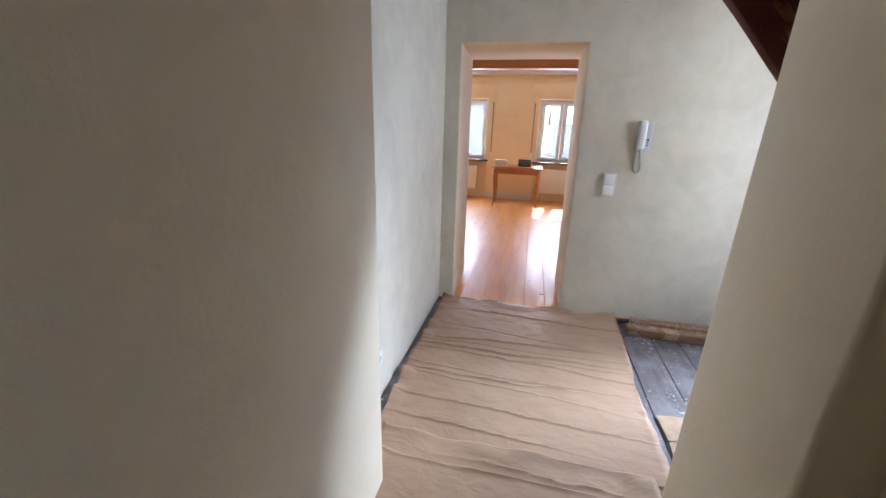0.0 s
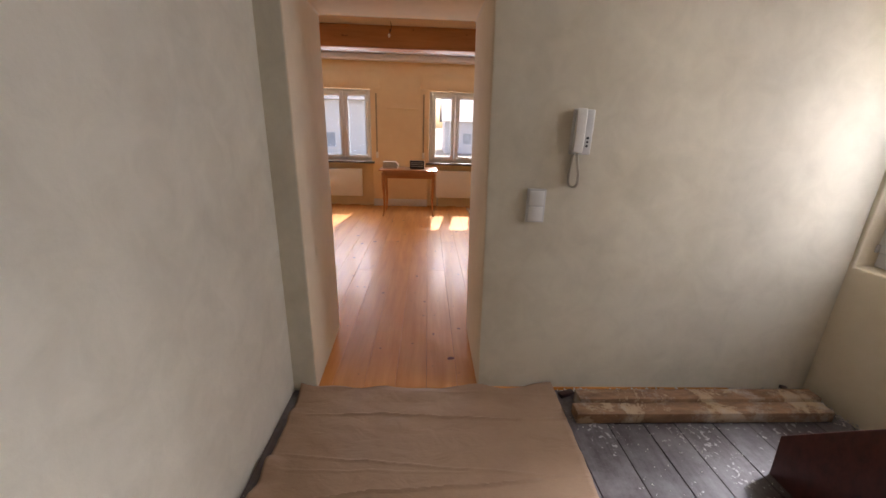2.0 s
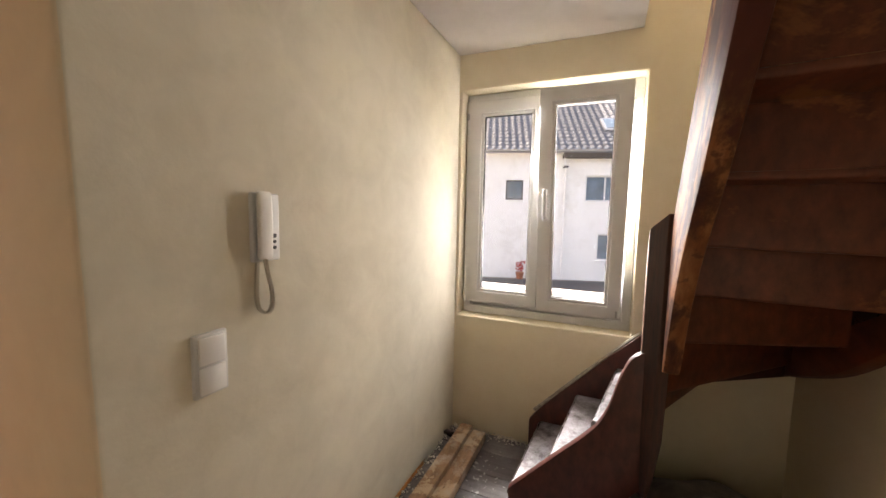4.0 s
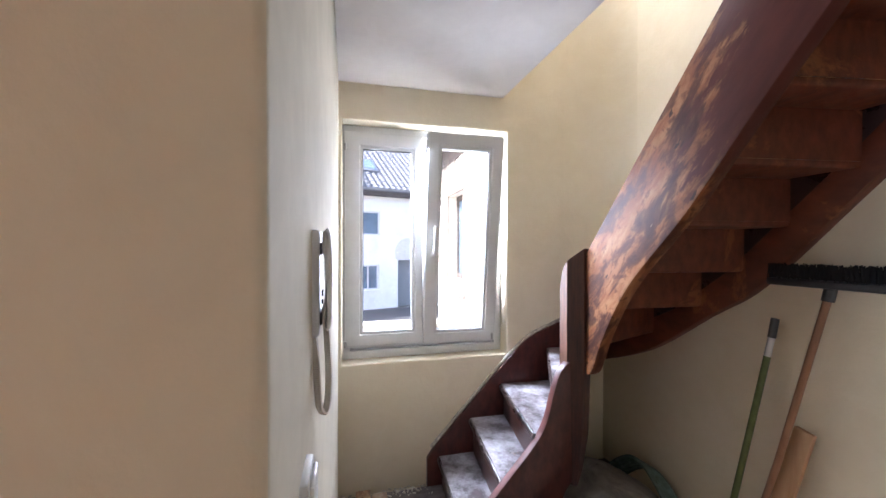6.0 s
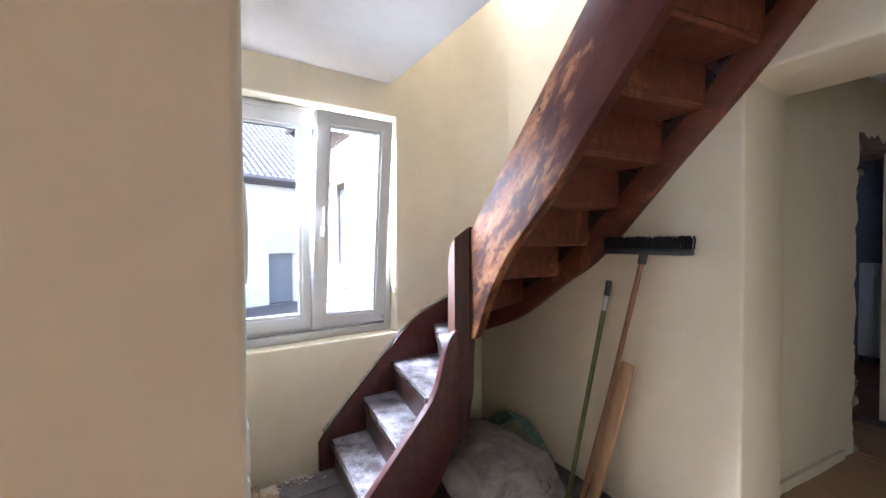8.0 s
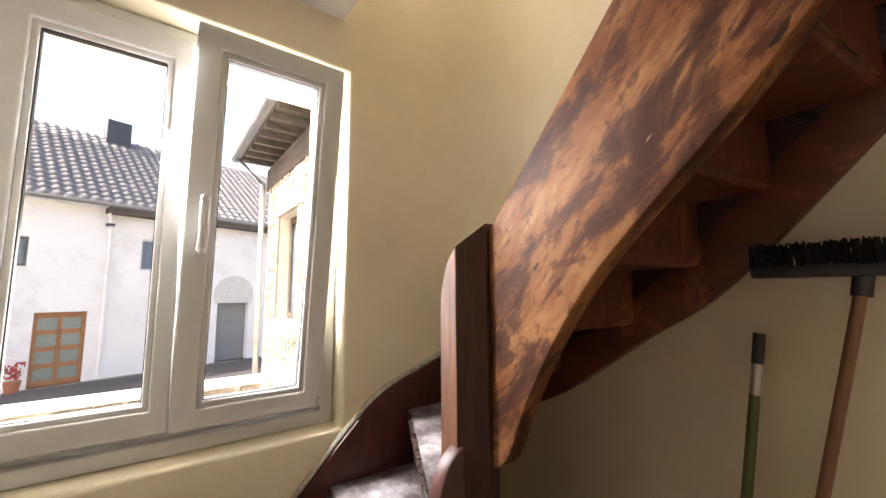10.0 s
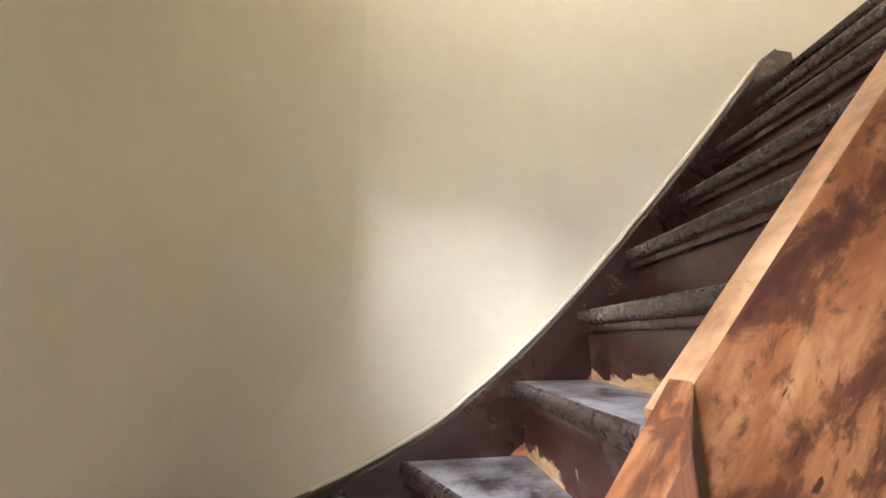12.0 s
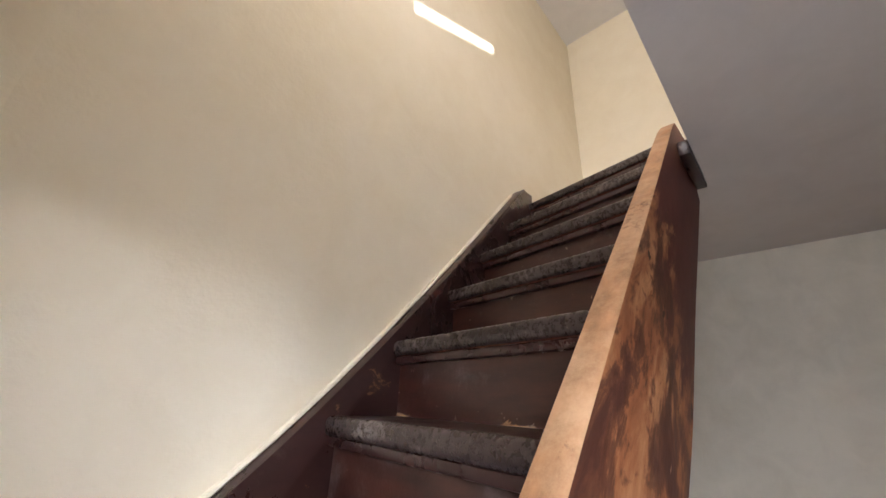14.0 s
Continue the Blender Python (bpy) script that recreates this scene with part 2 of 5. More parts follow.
M_STEP = worn_paint("dark_worn_step", (0.028, 0.012, 0.009), (0.20, 0.11, 0.06), 0.68, 0.3, 6.0, dust=(0.13, 0.11, 0.105), dust_at=0.70)
M_RISER = flaked_riser("flaked_riser", 0.25)
M_RISERDARK = flaked_riser("scuffed_riser", 0.50, 0.68)
M_NOSE = worn_glint_nose("rubbed_glint_nosing")
M_SAND = sanded_wood("sanded_string")
M_SANDEDGE = worn_paint("sanded_edge", (0.33, 0.165, 0.075), (0.12, 0.05, 0.025), 0.60, 0.5, 11.0, dust=(0.52, 0.32, 0.175), dust_at=0.56)
M_CRUMBLE = plain("grey_plaster", (0.42, 0.39, 0.33), 0.95, vary=0.35, scale=40, bumps=0.6)
M_PVC = plain("white_pvc", (0.66, 0.66, 0.655), 0.5, vary=0.03)
M_GASKET = plain("black_gasket", (0.012, 0.012, 0.013), 0.6)
M_GLASS = glass_mat("clear_glass")
M_CHROME = plain("steel", (0.55, 0.55, 0.55), 0.3, 1.0, 0.05)
M_PLASTIC = plain("white_plastic", (0.78, 0.77, 0.74), 0.35, vary=0.04)
M_GREYPL = plain("grey_plastic", (0.45, 0.45, 0.44), 0.4, vary=0.05)
M_DARKPL = plain("dark_plastic", (0.03, 0.03, 0.035), 0.4)


# ---- mesh tools ----
def obj_from(name, bm, material, smooth=True):
    me = bpy.data.meshes.new(name)
    bmesh.ops.recalc_face_normals(bm, faces=bm.faces)
    bm.to_mesh(me)
    bm.free()
    for one in (material if isinstance(material, (list, tuple)) else [material]):
        me.materials.append(one)
    if smooth:
        for p in me.polygons:
            p.use_smooth = True
        me.set_sharp_from_angle(angle=radians(38))
    return new(name, me)


def part(name, bm, material, parent=None, label="", smooth=True):
    ob = obj_from(name, bm, material, smooth)
    if parent is not None:
        ob.parent = parent
        ob.matrix_parent_inverse = parent.matrix_basis.inverted()
    if label:
        ob["label"] = label
    return ob


def thing(name, at, label, category, group="", kind=""):
    ob = new(name)
    ob.empty_display_size = 0.1
    ob.location = at
    return tagged(ob, label, category, group, kind)


def box(bm, x0, x1, y0, y1, z0, z1, bevel=0.0, seg=2):
    m = Matrix.Translation(((x0 + x1) / 2, (y0 + y1) / 2, (z0 + z1) / 2)) @ Matrix.Diagonal((abs(x1 - x0), abs(y1 - y0), abs(z1 - z0), 1))
    r = bmesh.ops.create_cube(bm, size=1, matrix=m)
    if bevel:
        es = list({e for v in r["verts"] for e in v.link_edges})
        bmesh.ops.bevel(bm, geom=es, offset=bevel, segments=seg, affect="EDGES", profile=0.5)
    return bm


def boxed(*a, **k):
    return box(bmesh.new(), *a, **k)


def obox(bm, m, sx, sy, sz, bevel=0.0, seg=2):
    r = bmesh.ops.create_cube(bm, size=1, matrix=m @ Matrix.Diagonal((sx, sy, sz, 1)))
    if bevel:
        es = list({e for v in r["verts"] for e in v.link_edges})
        bmesh.ops.bevel(bm, geom=es, offset=bevel, segments=seg, affect="EDGES", profile=0.5)
    return bm


def prism(bm, pts, put, a, b, bevel=0.0, seg=2):
    """Extrude the outline pts between a and b; put(u, v, w) gives the place."""
    lo = [bm.verts.new(put(u, v, a)) for u, v in pts]
    hi = [bm.verts.new(put(u, v, b)) for u, v in pts]
    n = len(pts)
    made = [bm.faces.new(lo), bm.faces.new(hi[::-1])]
    for i in range(n):
        made.append(bm.faces.new((lo[i], hi[i], hi[(i + 1) % n], lo[(i + 1) % n])))
    bmesh.ops.recalc_face_normals(bm, faces=made)
    if bevel:
        es = list({e for f in made[:2] for e in f.edges})
        bmesh.ops.bevel(bm, geom=es, offset=bevel, segments=seg, affect="EDGES", profile=0.5)
    return bm


PUT_XY = lambda u, v, w: (u, v, w)
PUT_XZ = lambda u, v, w: (u, w, v)
PUT_YZ = lambda u, v, w: (w, u, v)


def grid_wall(us, vs, hole, put, a, b, bevel=0.0):
    """A wall in cells, with thickness from a to b; hole(u, v) tells which cells are open."""
    bm = bmesh.new()
    cache = {}

    def vert(i, j, w):
        if (i, j, w) not in cache:
            cache[i, j, w] = bm.verts.new(put(us[i], vs[j], w))
        return cache[i, j, w]

    def solid(i, j):
        return 0 <= i < len(us) - 1 and 0 <= j < len(vs) - 1 and not hole((us[i] + us[i + 1]) / 2, (vs[j] + vs[j + 1]) / 2)

    for i in range(len(us) - 1):
        for j in range(len(vs) - 1):
            if not solid(i, j):
                continue
            for w in (a, b):
                bm.faces.new([vert(i, j, w), vert(i + 1, j, w), vert(i + 1, j + 1, w), vert(i, j + 1, w)])
            for (di, dj, p, q) in ((-1, 0, (i, j), (i, j + 1)), (1, 0, (i + 1, j), (i + 1, j + 1)), (0, -1, (i, j), (i + 1, j)), (0, 1, (i, j + 1), (i + 1, j + 1))):
                if not solid(i + di, j + dj):
                    bm.faces.new([vert(*p, a), vert(*q, a), vert(*q, b), vert(*p, b)])
    bmesh.ops.recalc_face_normals(bm, faces=bm.faces)
    if bevel:
        es = [e for e in bm.edges if len(e.link_faces) == 2 and e.calc_face_angle() > 0.5]
        bmesh.ops.bevel(bm, geom=es, offset=bevel, segments=3, affect="EDGES", profile=0.5)
    return bm


def tube(bm, pts, r, seg=10, radii=None):
    """A round rod through pts."""
    pts = [Vector(p) for p in pts]
    rings = []
    up = Vector((0.13, 0.21, 0.97))
    for i, p in enumerate(pts):
        d = (pts[min(i + 1, len(pts) - 1)] - pts[max(i - 1, 0)]).normalized()
        s = d.cross(up)
        s = s.normalized() if s.length > 0.05 else d.cross(Vector((1, 0, 0))).normalized()
        q = d.cross(s)
        rr = radii[i] if radii else r
        rings.append([bm.verts.new(p + (s * math.cos(a) + q * math.sin(a)) * rr) for a in (2 * math.pi * k / seg for k in range(seg))])
    for A, B in zip(rings, rings[1:]):
        for k in range(seg):
            bm.faces.new((A[k], A[(k + 1) % seg], B[(k + 1) % seg], B[k]))
    bm.faces.new(rings[0])
    bm.faces.new(rings[-1][::-1])
    return bm


def smooth_line(pts, n=6):
    """Points of a soft curve through pts."""
    out = []
    P = [pts[0]] + list(pts) + [pts[-1]]
    for i in range(1, len(P) - 2):
        p0, p1, p2, p3 = (Vector(q) for q in P[i - 1:i + 3])
        for k in range(n):
            t = k / n
            out.append(tuple(0.5 * (2 * p1 + (p2 - p0) * t + (2 * p0 - 5 * p1 + 4 * p2 - p3) * t * t + (3 * p1 - p0 - 3 * p2 + p3) * t ** 3)))
    out.append(tuple(pts[-1]))
    return out


# ---- structure ----
XW, YB, XL, CEIL = 2.85, -1.79, -0.13, 2.47

# thick wall between hall and room, with the doorway
bm = grid_wall([-3.0, XL, 0.0, 0.905, XW, 3.3], [-0.25, -0.125, 2.01, 2.9], lambda u, v: 0 < u < 0.905 and -0.125 < v < 2.01, PUT_XZ, 0.0, 0.70, 0.012)
for v in bm.verts:
    if 0.8 < v.co.x < 1.0:
        v.co.x -= 0.019 * max(0.0, v.co.z)
        v.co.y += 0.018 if v.co.y < 0.2 else 0.0
    if -0.05 < v.co.x < 0.05:
        v.co.x -= 0.006 * max(0.0, v.co.z) + 0.04 * v.co.y
for f in bm.faces:
    f.material_index = 0 if f.normal.y < -0.75 and f.calc_center_median().y < 0.02 else 2 if abs(f.normal.x) > 0.3 else 1
tagged(part("wall_door", bm, [M_GREY, M_ROOM, M_JAMB]), "mottled grey-white patched plaster wall with a deep open doorway", "wall", kind="structure")

# window wall, through both storeys
# the upper opening is unseen, added to go with the landing lamp
bm = grid_wall([-3.2, YB, -1.45, -1.08, -0.75, -0.02, 0.0, 0.72], [-0.25, 0.78, 2.25, 3.35, 4.25, 4.6], lambda u, v: (-1.08 < u < -0.02 and 0.78 < v < 2.25) or (-1.45 < u < -0.75 and 3.35 < v < 4.25), PUT_YZ, XW, 3.30, 0.012)
tagged(part("wall_window", bm, M_HALL), "cream plastered outer wall with a deep window opening and an added upper one", "wall", kind="structure")

# wall behind the stairs, with the passage
bm = grid_wall([-0.6, 0.09, 1.13, XW + 0.45], [-0.25, -0.125, 2.075, 4.6], lambda u, v: u < 1.13 and -0.125 < v < 2.075, PUT_XZ, -2.30, YB - 0.03, 0.02)
tagged(part("wall_stair", bm, M_HALL), "cream plaster wall behind the staircase with a low passage", "wall", kind="structure")

# the soft rounded corner of the plaster above the stairs
bm = bmesh.new()
rows = []
for k in range(36):
    z = 1.06 + (4.598 - 1.06) * (k / 35) ** 1.6
    r = 0.05 + 0.27 * min(1.0, max(0.0, (z - 1.06) / 0.55)) ** 1.3
    cx, cy = XW - r, YB - 0.03 + r
    row = [bm.verts.new((cx + r * math.cos(-a), cy + r * math.sin(-a), z)) for a in (math.pi / 2 * i / 14 for i in range(15))]
    rows.append(row + [bm.verts.new((XW + 0.05, YB - 0.08, z))])
for A, B in zip(rows, rows[1:]):
    for i in range(16):
        bm.faces.new((A[i], A[(i + 1) % 16], B[(i + 1) % 16], B[i]))
bm.faces.new(rows[0])
bm.faces.new(rows[-1][::-1])
tagged(part("wall_corner", bm, M_HALL), "softly rounded cream plaster corner above the staircase", "wall", kind="structure")

bm = boxed(XL - 0.3, XL, -1.90, 0.0, -0.25, CEIL)
tagged(part("wall_left", bm, M_GREY), "smooth off-white plaster wall beside the doorway", "wall", kind="structure")
bm = boxed(-0.4, 0.09, -4.4, -2.301, 2.075, 2.6)
box(bm, -0.6, 0.09, -4.4, -1.87, -0.25, 2.075, 0.02, 3)
tagged(part("wall_passage_left", bm, M_HALL), "cream plaster wall of the narrow passage", "wall", kind="structure")


def ragged(u):
    return 0.045 * noise.noise((u * 7, 1.7, 3.1)) + 0.03 * noise.noise((u * 27, 4.2, 0.1))


# wall of the passage with a broken-out opening
out = [(-2.30, -0.25), (-2.30, 2.6), (-4.6, 2.6), (-4.6, 2.07)]
edge = [(-4.57 + k * 0.0293, 2.07) for k in range(0, 38)] + [(-3.45, 2.07 - z / 30) for z in range(0, 63)]
out += [(y + ragged(z + y), z + ragged(2 * z - y)) for y, z in edge] + [(-3.45, -0.25)]
bm = prism(bmesh.new(), out, PUT_YZ, 1.17, 1.50)
for f in bm.faces:
    f.material_index = 0 if abs(f.normal.x) > 0.7 else 1
for v in bm.verts:
    v.co.x += 0.04 + 0.14 * (v.co.y + 2.62)
tagged(part("wall_passage_right", bm, [M_HALL, plain("raw_masonry", (0.22, 0.17, 0.13), 0.95, vary=0.5, scale=12, bumps=0.8)], smooth=False), "dim cream plaster wall with a ragged broken-out opening", "wall", kind="structure")
rubble = bmesh.new()
random.seed(17)
for k in range(90):
    z = 0.02 + 2.05 * k / 90
    r = random.uniform(0.022, 0.05)
    yy = -3.46 + ragged(z - 3.45) - random.uniform(0.0, 0.03)
    bmesh.ops.create_icosphere(rubble, subdivisions=1, radius=r, matrix=pose(1.21 + 0.14 * (yy + 2.62) + random.uniform(0.02, 0.12), yy, z, random.uniform(0, 90), random.uniform(0, 90)) @ Matrix.Diagonal((1.3, 0.7, 1.0, 1)))
part("broken_rim", rubble, plain("broken_stone", (0.30, 0.24, 0.18), 0.95, vary=0.5, scale=25, bumps=0.8), bpy.data.objects["wall_passage_right"], smooth=False)
tagged(part("wall_passage_end", boxed(0.09, 1.12, -4.6, -4.4, -0.25, 2.449), M_HALL), "plain cream plaster wall closing the passage", "wall", kind="structure")
tagged(part("ceiling_passage", boxed(-0.4, 3.3, -6.6, -2.30, 2.45, 2.6), M_CEIL), "plain pale ceiling of the passage", "ceiling", kind="structure")
# dimness and bluish daylight of this room are put into the wall colour
M_DIMROOM = plaster("dim_bluish_plaster", (0.20, 0.21, 0.26), (0.14, 0.15, 0.19), strength=0.14)
tagged(part("wall_dark_room", grid_wall([1.0, 1.12, 3.0, 3.2], [-6.6, -6.4, -4.601], lambda u, v: 1.12 < u and -6.4 < v, PUT_XY, -0.25, 2.449), M_DIMROOM), "walls of the half-gutted room, coloured for its dim bluish light", "wall", kind="structure")
tagged(part("wall_dark_room_outer", grid_wall([-6.399, -5.6, -4.7, -2.301], [-0.25, 0.95, 2.05, 2.449], lambda u, v: -5.6 < u < -4.7 and 0.95 < v < 2.05, PUT_YZ, 3.0, 3.2), M_DIMROOM), "dim outer wall with a window opening", "wall", kind="structure")
tagged(part("floor_dark_room", boxed(1.121, 2.999, -6.399, -4.401, -0.12, -0.004), worn_paint("brown_boards", (0.20, 0.085, 0.045), (0.34, 0.19, 0.11), 0.58, 0.6, 4.0)), "worn red-brown floor of the half-gutted room", "floor", kind="structure")

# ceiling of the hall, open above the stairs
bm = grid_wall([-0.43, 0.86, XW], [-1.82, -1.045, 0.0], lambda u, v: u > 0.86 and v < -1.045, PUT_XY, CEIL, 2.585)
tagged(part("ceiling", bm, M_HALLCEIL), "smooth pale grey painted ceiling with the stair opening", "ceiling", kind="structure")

# upper storey round the stairwell, with an added, unseen roof opening
tagged(part("upper_wall_end", boxed(-0.3, -0.04, -1.82, 1.6, 2.585, 4.6), M_HALL), "pale cream plaster wall at the upper landing", "wall", kind="structure")
tagged(part("upper_wall_back", boxed(-0.3, 3.3, 1.6, 1.75, 2.59, 4.6), M_HALL), "plain cream plaster wall of the upper storey", "wall", kind="structure")
tagged(part("upper_wall_side", boxed(XW, 3.3, 0.72, 1.6, 2.91, 4.6), M_HALL), "plain cream plaster wall of the upper storey", "wall", kind="structure")
tagged(part("upper_floor", boxed(-0.04, XW, 0.0, 1.6, 2.90, 2.95), M_CEIL), "plain floor of the upper storey", "floor", kind="structure")
bm = grid_wall([-0.3, 0.6, 1.9, 3.3], [-2.3, 0.95, 1.5, 1.75], lambda u, v: 0.6 < u < 1.9 and 0.95 < v < 1.5, PUT_XY, 4.6, 4.7)
bmesh.ops.delete(bm, geom=[f for f in bm.faces if abs(f.normal.z) > 0.9 and -2.3 < f.calc_center_median().y < 0.9 and 0.6 < f.calc_center_median().x < 1.9], context="FACES")
# narrow slanting slot, unseen, shaped to throw the sun patch on the wall
SLOT = [(1.88, -0.50), (1.88, -0.34), (1.24, -0.62), (1.24, -0.78)]
for z in (4.6, 4.7):
    for quad in ([(0.6, -2.3), (1.24, -2.3), (1.24, -0.78), (1.24, -0.62), (1.24, 0.95), (0.6, 0.95)], [(1.24, -2.3), (1.88, -2.3), (1.88, -0.50), (1.24, -0.78)], [(1.24, -0.62), (1.88, -0.34), (1.88, 0.95), (1.24, 0.95)], [(1.88, -2.3), (1.9, -2.3), (1.9, 0.95), (1.88, 0.95), (1.88, -0.34), (1.88, -0.50)]):
        bm.faces.new([bm.verts.new((x, y, z)) for x, y in quad])
for (x0, y0), (x1, y1) in zip(SLOT, SLOT[1:] + SLOT[:1]):
    bm.faces.new([bm.verts.new(q) for q in ((x0, y0, 4.6), (x1, y1, 4.6), (x1, y1, 4.7), (x0, y0, 4.7))])
bmesh.ops.remove_doubles(bm, verts=bm.verts, dist=0.0005)
tagged(part("upper_ceiling", bm, M_CEIL), "white upper ceiling with an added roof opening and sun slot", "ceiling", kind="structure")

# room beyond
YR, RC = 5.18, 2.53
RWIN = ((-1.36, -0.40), (0.62, 1.54))
def in_rwin(u, v):
    return any(a < u < b for a, b in RWIN) and 0.80 < v < 2.00
bm = grid_wall([-3.0, -1.36, -0.40, 0.62, 1.54, 3.3], [-0.25, 0.80, 2.00, 2.9], in_rwin, PUT_XZ, YR + 0.10, YR + 0.27, 0.0)
tagged(part("wall_room_outer", bm, M_ROOM), "cream plaster outer wall with two window openings", "wall", kind="structure")
def in_niche(u, v):
    return in_rwin(u, v) or (any(a - 0.02 < u < b + 0.02 for a, b in RWIN) and v < 0.80)
bm = grid_wall([-3.0, -1.38, -1.36, -0.40, -0.38, 0.60, 0.62, 1.54, 1.56, 3.3], [0.0, 0.80, 2.00, 2.9], in_niche, PUT_XZ, YR, YR + 0.099, 0.008)
tagged(part("wall_room_face", bm, M_ROOM), "warm cream plaster wall with radiator niches below the windows", "wall", kind="structure")
tagged(part("wall_room_left", boxed(-3.2, -3.0, 0.12, YR + 0.27, -0.25, 2.9), M_ROOM), "plain cream plaster wall", "wall", kind="structure")
tagged(part("wall_room_right", boxed(3.3, 3.5, 0.72, YR + 0.27, -0.25, 2.9), M_ROOM), "plain cream plaster wall", "wall", kind="structure")
tagged(part("ceiling_room", boxed(-3.0, 3.3, 0.70, YR, RC, 2.66), M_CEIL), "white plastered ceiling between the beams", "ceiling", kind="structure")

# floors
tagged(part("floor_hall_base", boxed(-0.4, XW, -4.4, 0.0, -0.12, -0.03), M_DARK), "dark gap below the hall floorboards", "floor", kind="structure")
tagged(part("floor_room_base", boxed(-3.0, 3.3, 0.0, YR + 0.1, -0.12, -0.03), M_DARK), "dark gap below the room floorboards", "floor", kind="structure")

# ---- staircase ----
stair = thing("staircase", (2.4, -1.2, 0.0), "old dark red-brown winding wooden staircase, its outer string partly sanded bare", "staircase")
WALLEND = [(2.83, -0.598), (2.83, -0.806), (2.83, -1.014), (2.83, -1.36), (2.832, -1.765), (2.388, -1.768), (2.082, -1.768), (1.873, -1.768), (1.693, -1.768), (1.477, -1.768), (1.299, -1.768), (1.099, -1.768), (0.895, -1.768)]
INNER = [(2.160, -0.555), (2.160, -0.735), (2.160, -0.905), (2.160, -1.00), (2.185, -1.13), (2.15, -1.16), (2.11, -1.195), (1.955, -1.188), (1.775, -1.180), (1.56, -1.170), (1.40, -1.163), (1.205, -1.154), (1.005, -1.145)]
ZT = [0.18, 0.396, 0.598, 0.81, 1.035, 1.23, 1.416, 1.608, 1.80, 1.997, 2.19, 2.395, 2.588]


def back_of(k, d):
    """Nose line k moved d metres to the back."""
    a, b = Vector(WALLEND[k]), Vector(INNER[k])
    n = (b - a).normalized()
    n = Vector((-n.y, n.x))
    nxt = (Vector(WALLEND[min(k + 1, 12)]) + Vector(INNER[min(k + 1, 12)])) / 2 - (a + b) / 2
    if k == 12:
        nxt = Vector((-1, 0))
    if n.dot(nxt) < 0:
        n = -n
    return a + n * d, b + n * d


for k in range(13):
    z = ZT[k]
    a, b = Vector(WALLEND[k]), Vector(INNER[k])
    if k < 12:
        c, d = back_of(k + 1, 0.045)
    else:
        c, d = Vector((0.70, -1.768)), Vector((0.70, -1.13))
    pts = [tuple(a), tuple(b), tuple(d), tuple(c)]
    bm = prism(bmesh.new(), pts, PUT_XY, z - 0.042, z, 0.014, 4)
    ahead = ((c + d) - (a + b)).normalized()
    for f in bm.faces:
        away = f.normal.xy.dot(ahead)
        f.material_index = 1 if f.normal.z < -0.95 or (f.normal.z < 0.6 and away > 0.4) else 2 if away < -0.15 else 0
    part("tread", bm, [M_TREAD if k < 7 else M_STEP, M_UNDER, M_NOSE], stair, "worn grey-dusted tread")
    a2, b2 = back_of(k, 0.022)
    a3, b3 = back_of(k, 0.034)
    part("nosing_strip", prism(bmesh.new(), [tuple(a2 - (a2 - a) * 0.45), tuple(b2 - (b2 - b) * 0.45), tuple(b3), tuple(a3)], PUT_XY, z - 0.062, z - 0.0425, 0.004), M_DARK, stair)
    a2, b2 = back_of(k, 0.03)
    a3, b3 = back_of(k, 0.05)
    low = (ZT[k - 1] - 0.02) if k else 0.0
    bm = prism(bmesh.new(), [tuple(a2), tuple(b2), tuple(b3), tuple(a3)], PUT_XY, low, z - 0.043)
    rear = (a3 - a2).normalized()
    for f in bm.faces:
        f.material_index = 1 if f.normal.xy.dot(rear) > 0.5 else 0
    part("riser", bm, [M_RISER if k in (5, 6, 7) else M_RISERDARK, M_UNDER], stair, "dark chipped riser")

# wall strings
top = smooth_line([(-0.535, 0.17), (-0.60, 0.26), (-0.754, 0.425), (-1.056, 0.735), (-1.23, 0.885), (-1.473, 0.985), (-1.788, 1.10)])
bot = [(-1.788, 0.70), (-1.45, 0.60), (-1.2, 0.42), (-1.0, 0.20), (-0.8, 0.0), (-0.535, 0.0)]
part("wall_string", prism(bmesh.new(), top + bot, PUT_YZ, 2.815, 2.849, 0.003), M_RED, stair, "dark red wall string with plaster crumbs")
top = smooth_line([(2.815, 1.09), (2.606, 1.155), (2.40, 1.24), (2.201, 1.362), (1.905, 1.61), (1.454, 2.075), (0.99, 2.595), (0.93, 2.645)])
mid = [(0.86, 2.45), (1.454, 1.82), (1.905, 1.37), (2.201, 1.15), (2.815, 0.84)]
bot = smooth_line([(0.86, 2.33), (1.097, 2.037), (1.40, 1.715), (1.763, 1.318), (2.009, 1.143), (2.394, 0.876), (2.815, 0.70)])
part("wall_string", prism(bmesh.new(), top + [(0.86, 2.645)] + mid, PUT_XZ, -1.819, -1.762, 0.002), M_DARK, stair, "dark worn string along the wall")
part("wall_string_underside", prism(bmesh.new(), mid[::-1] + bot, PUT_XZ, -1.819, -1.763, 0.002), M_UNDER, stair, "stained lower half of the wall string")

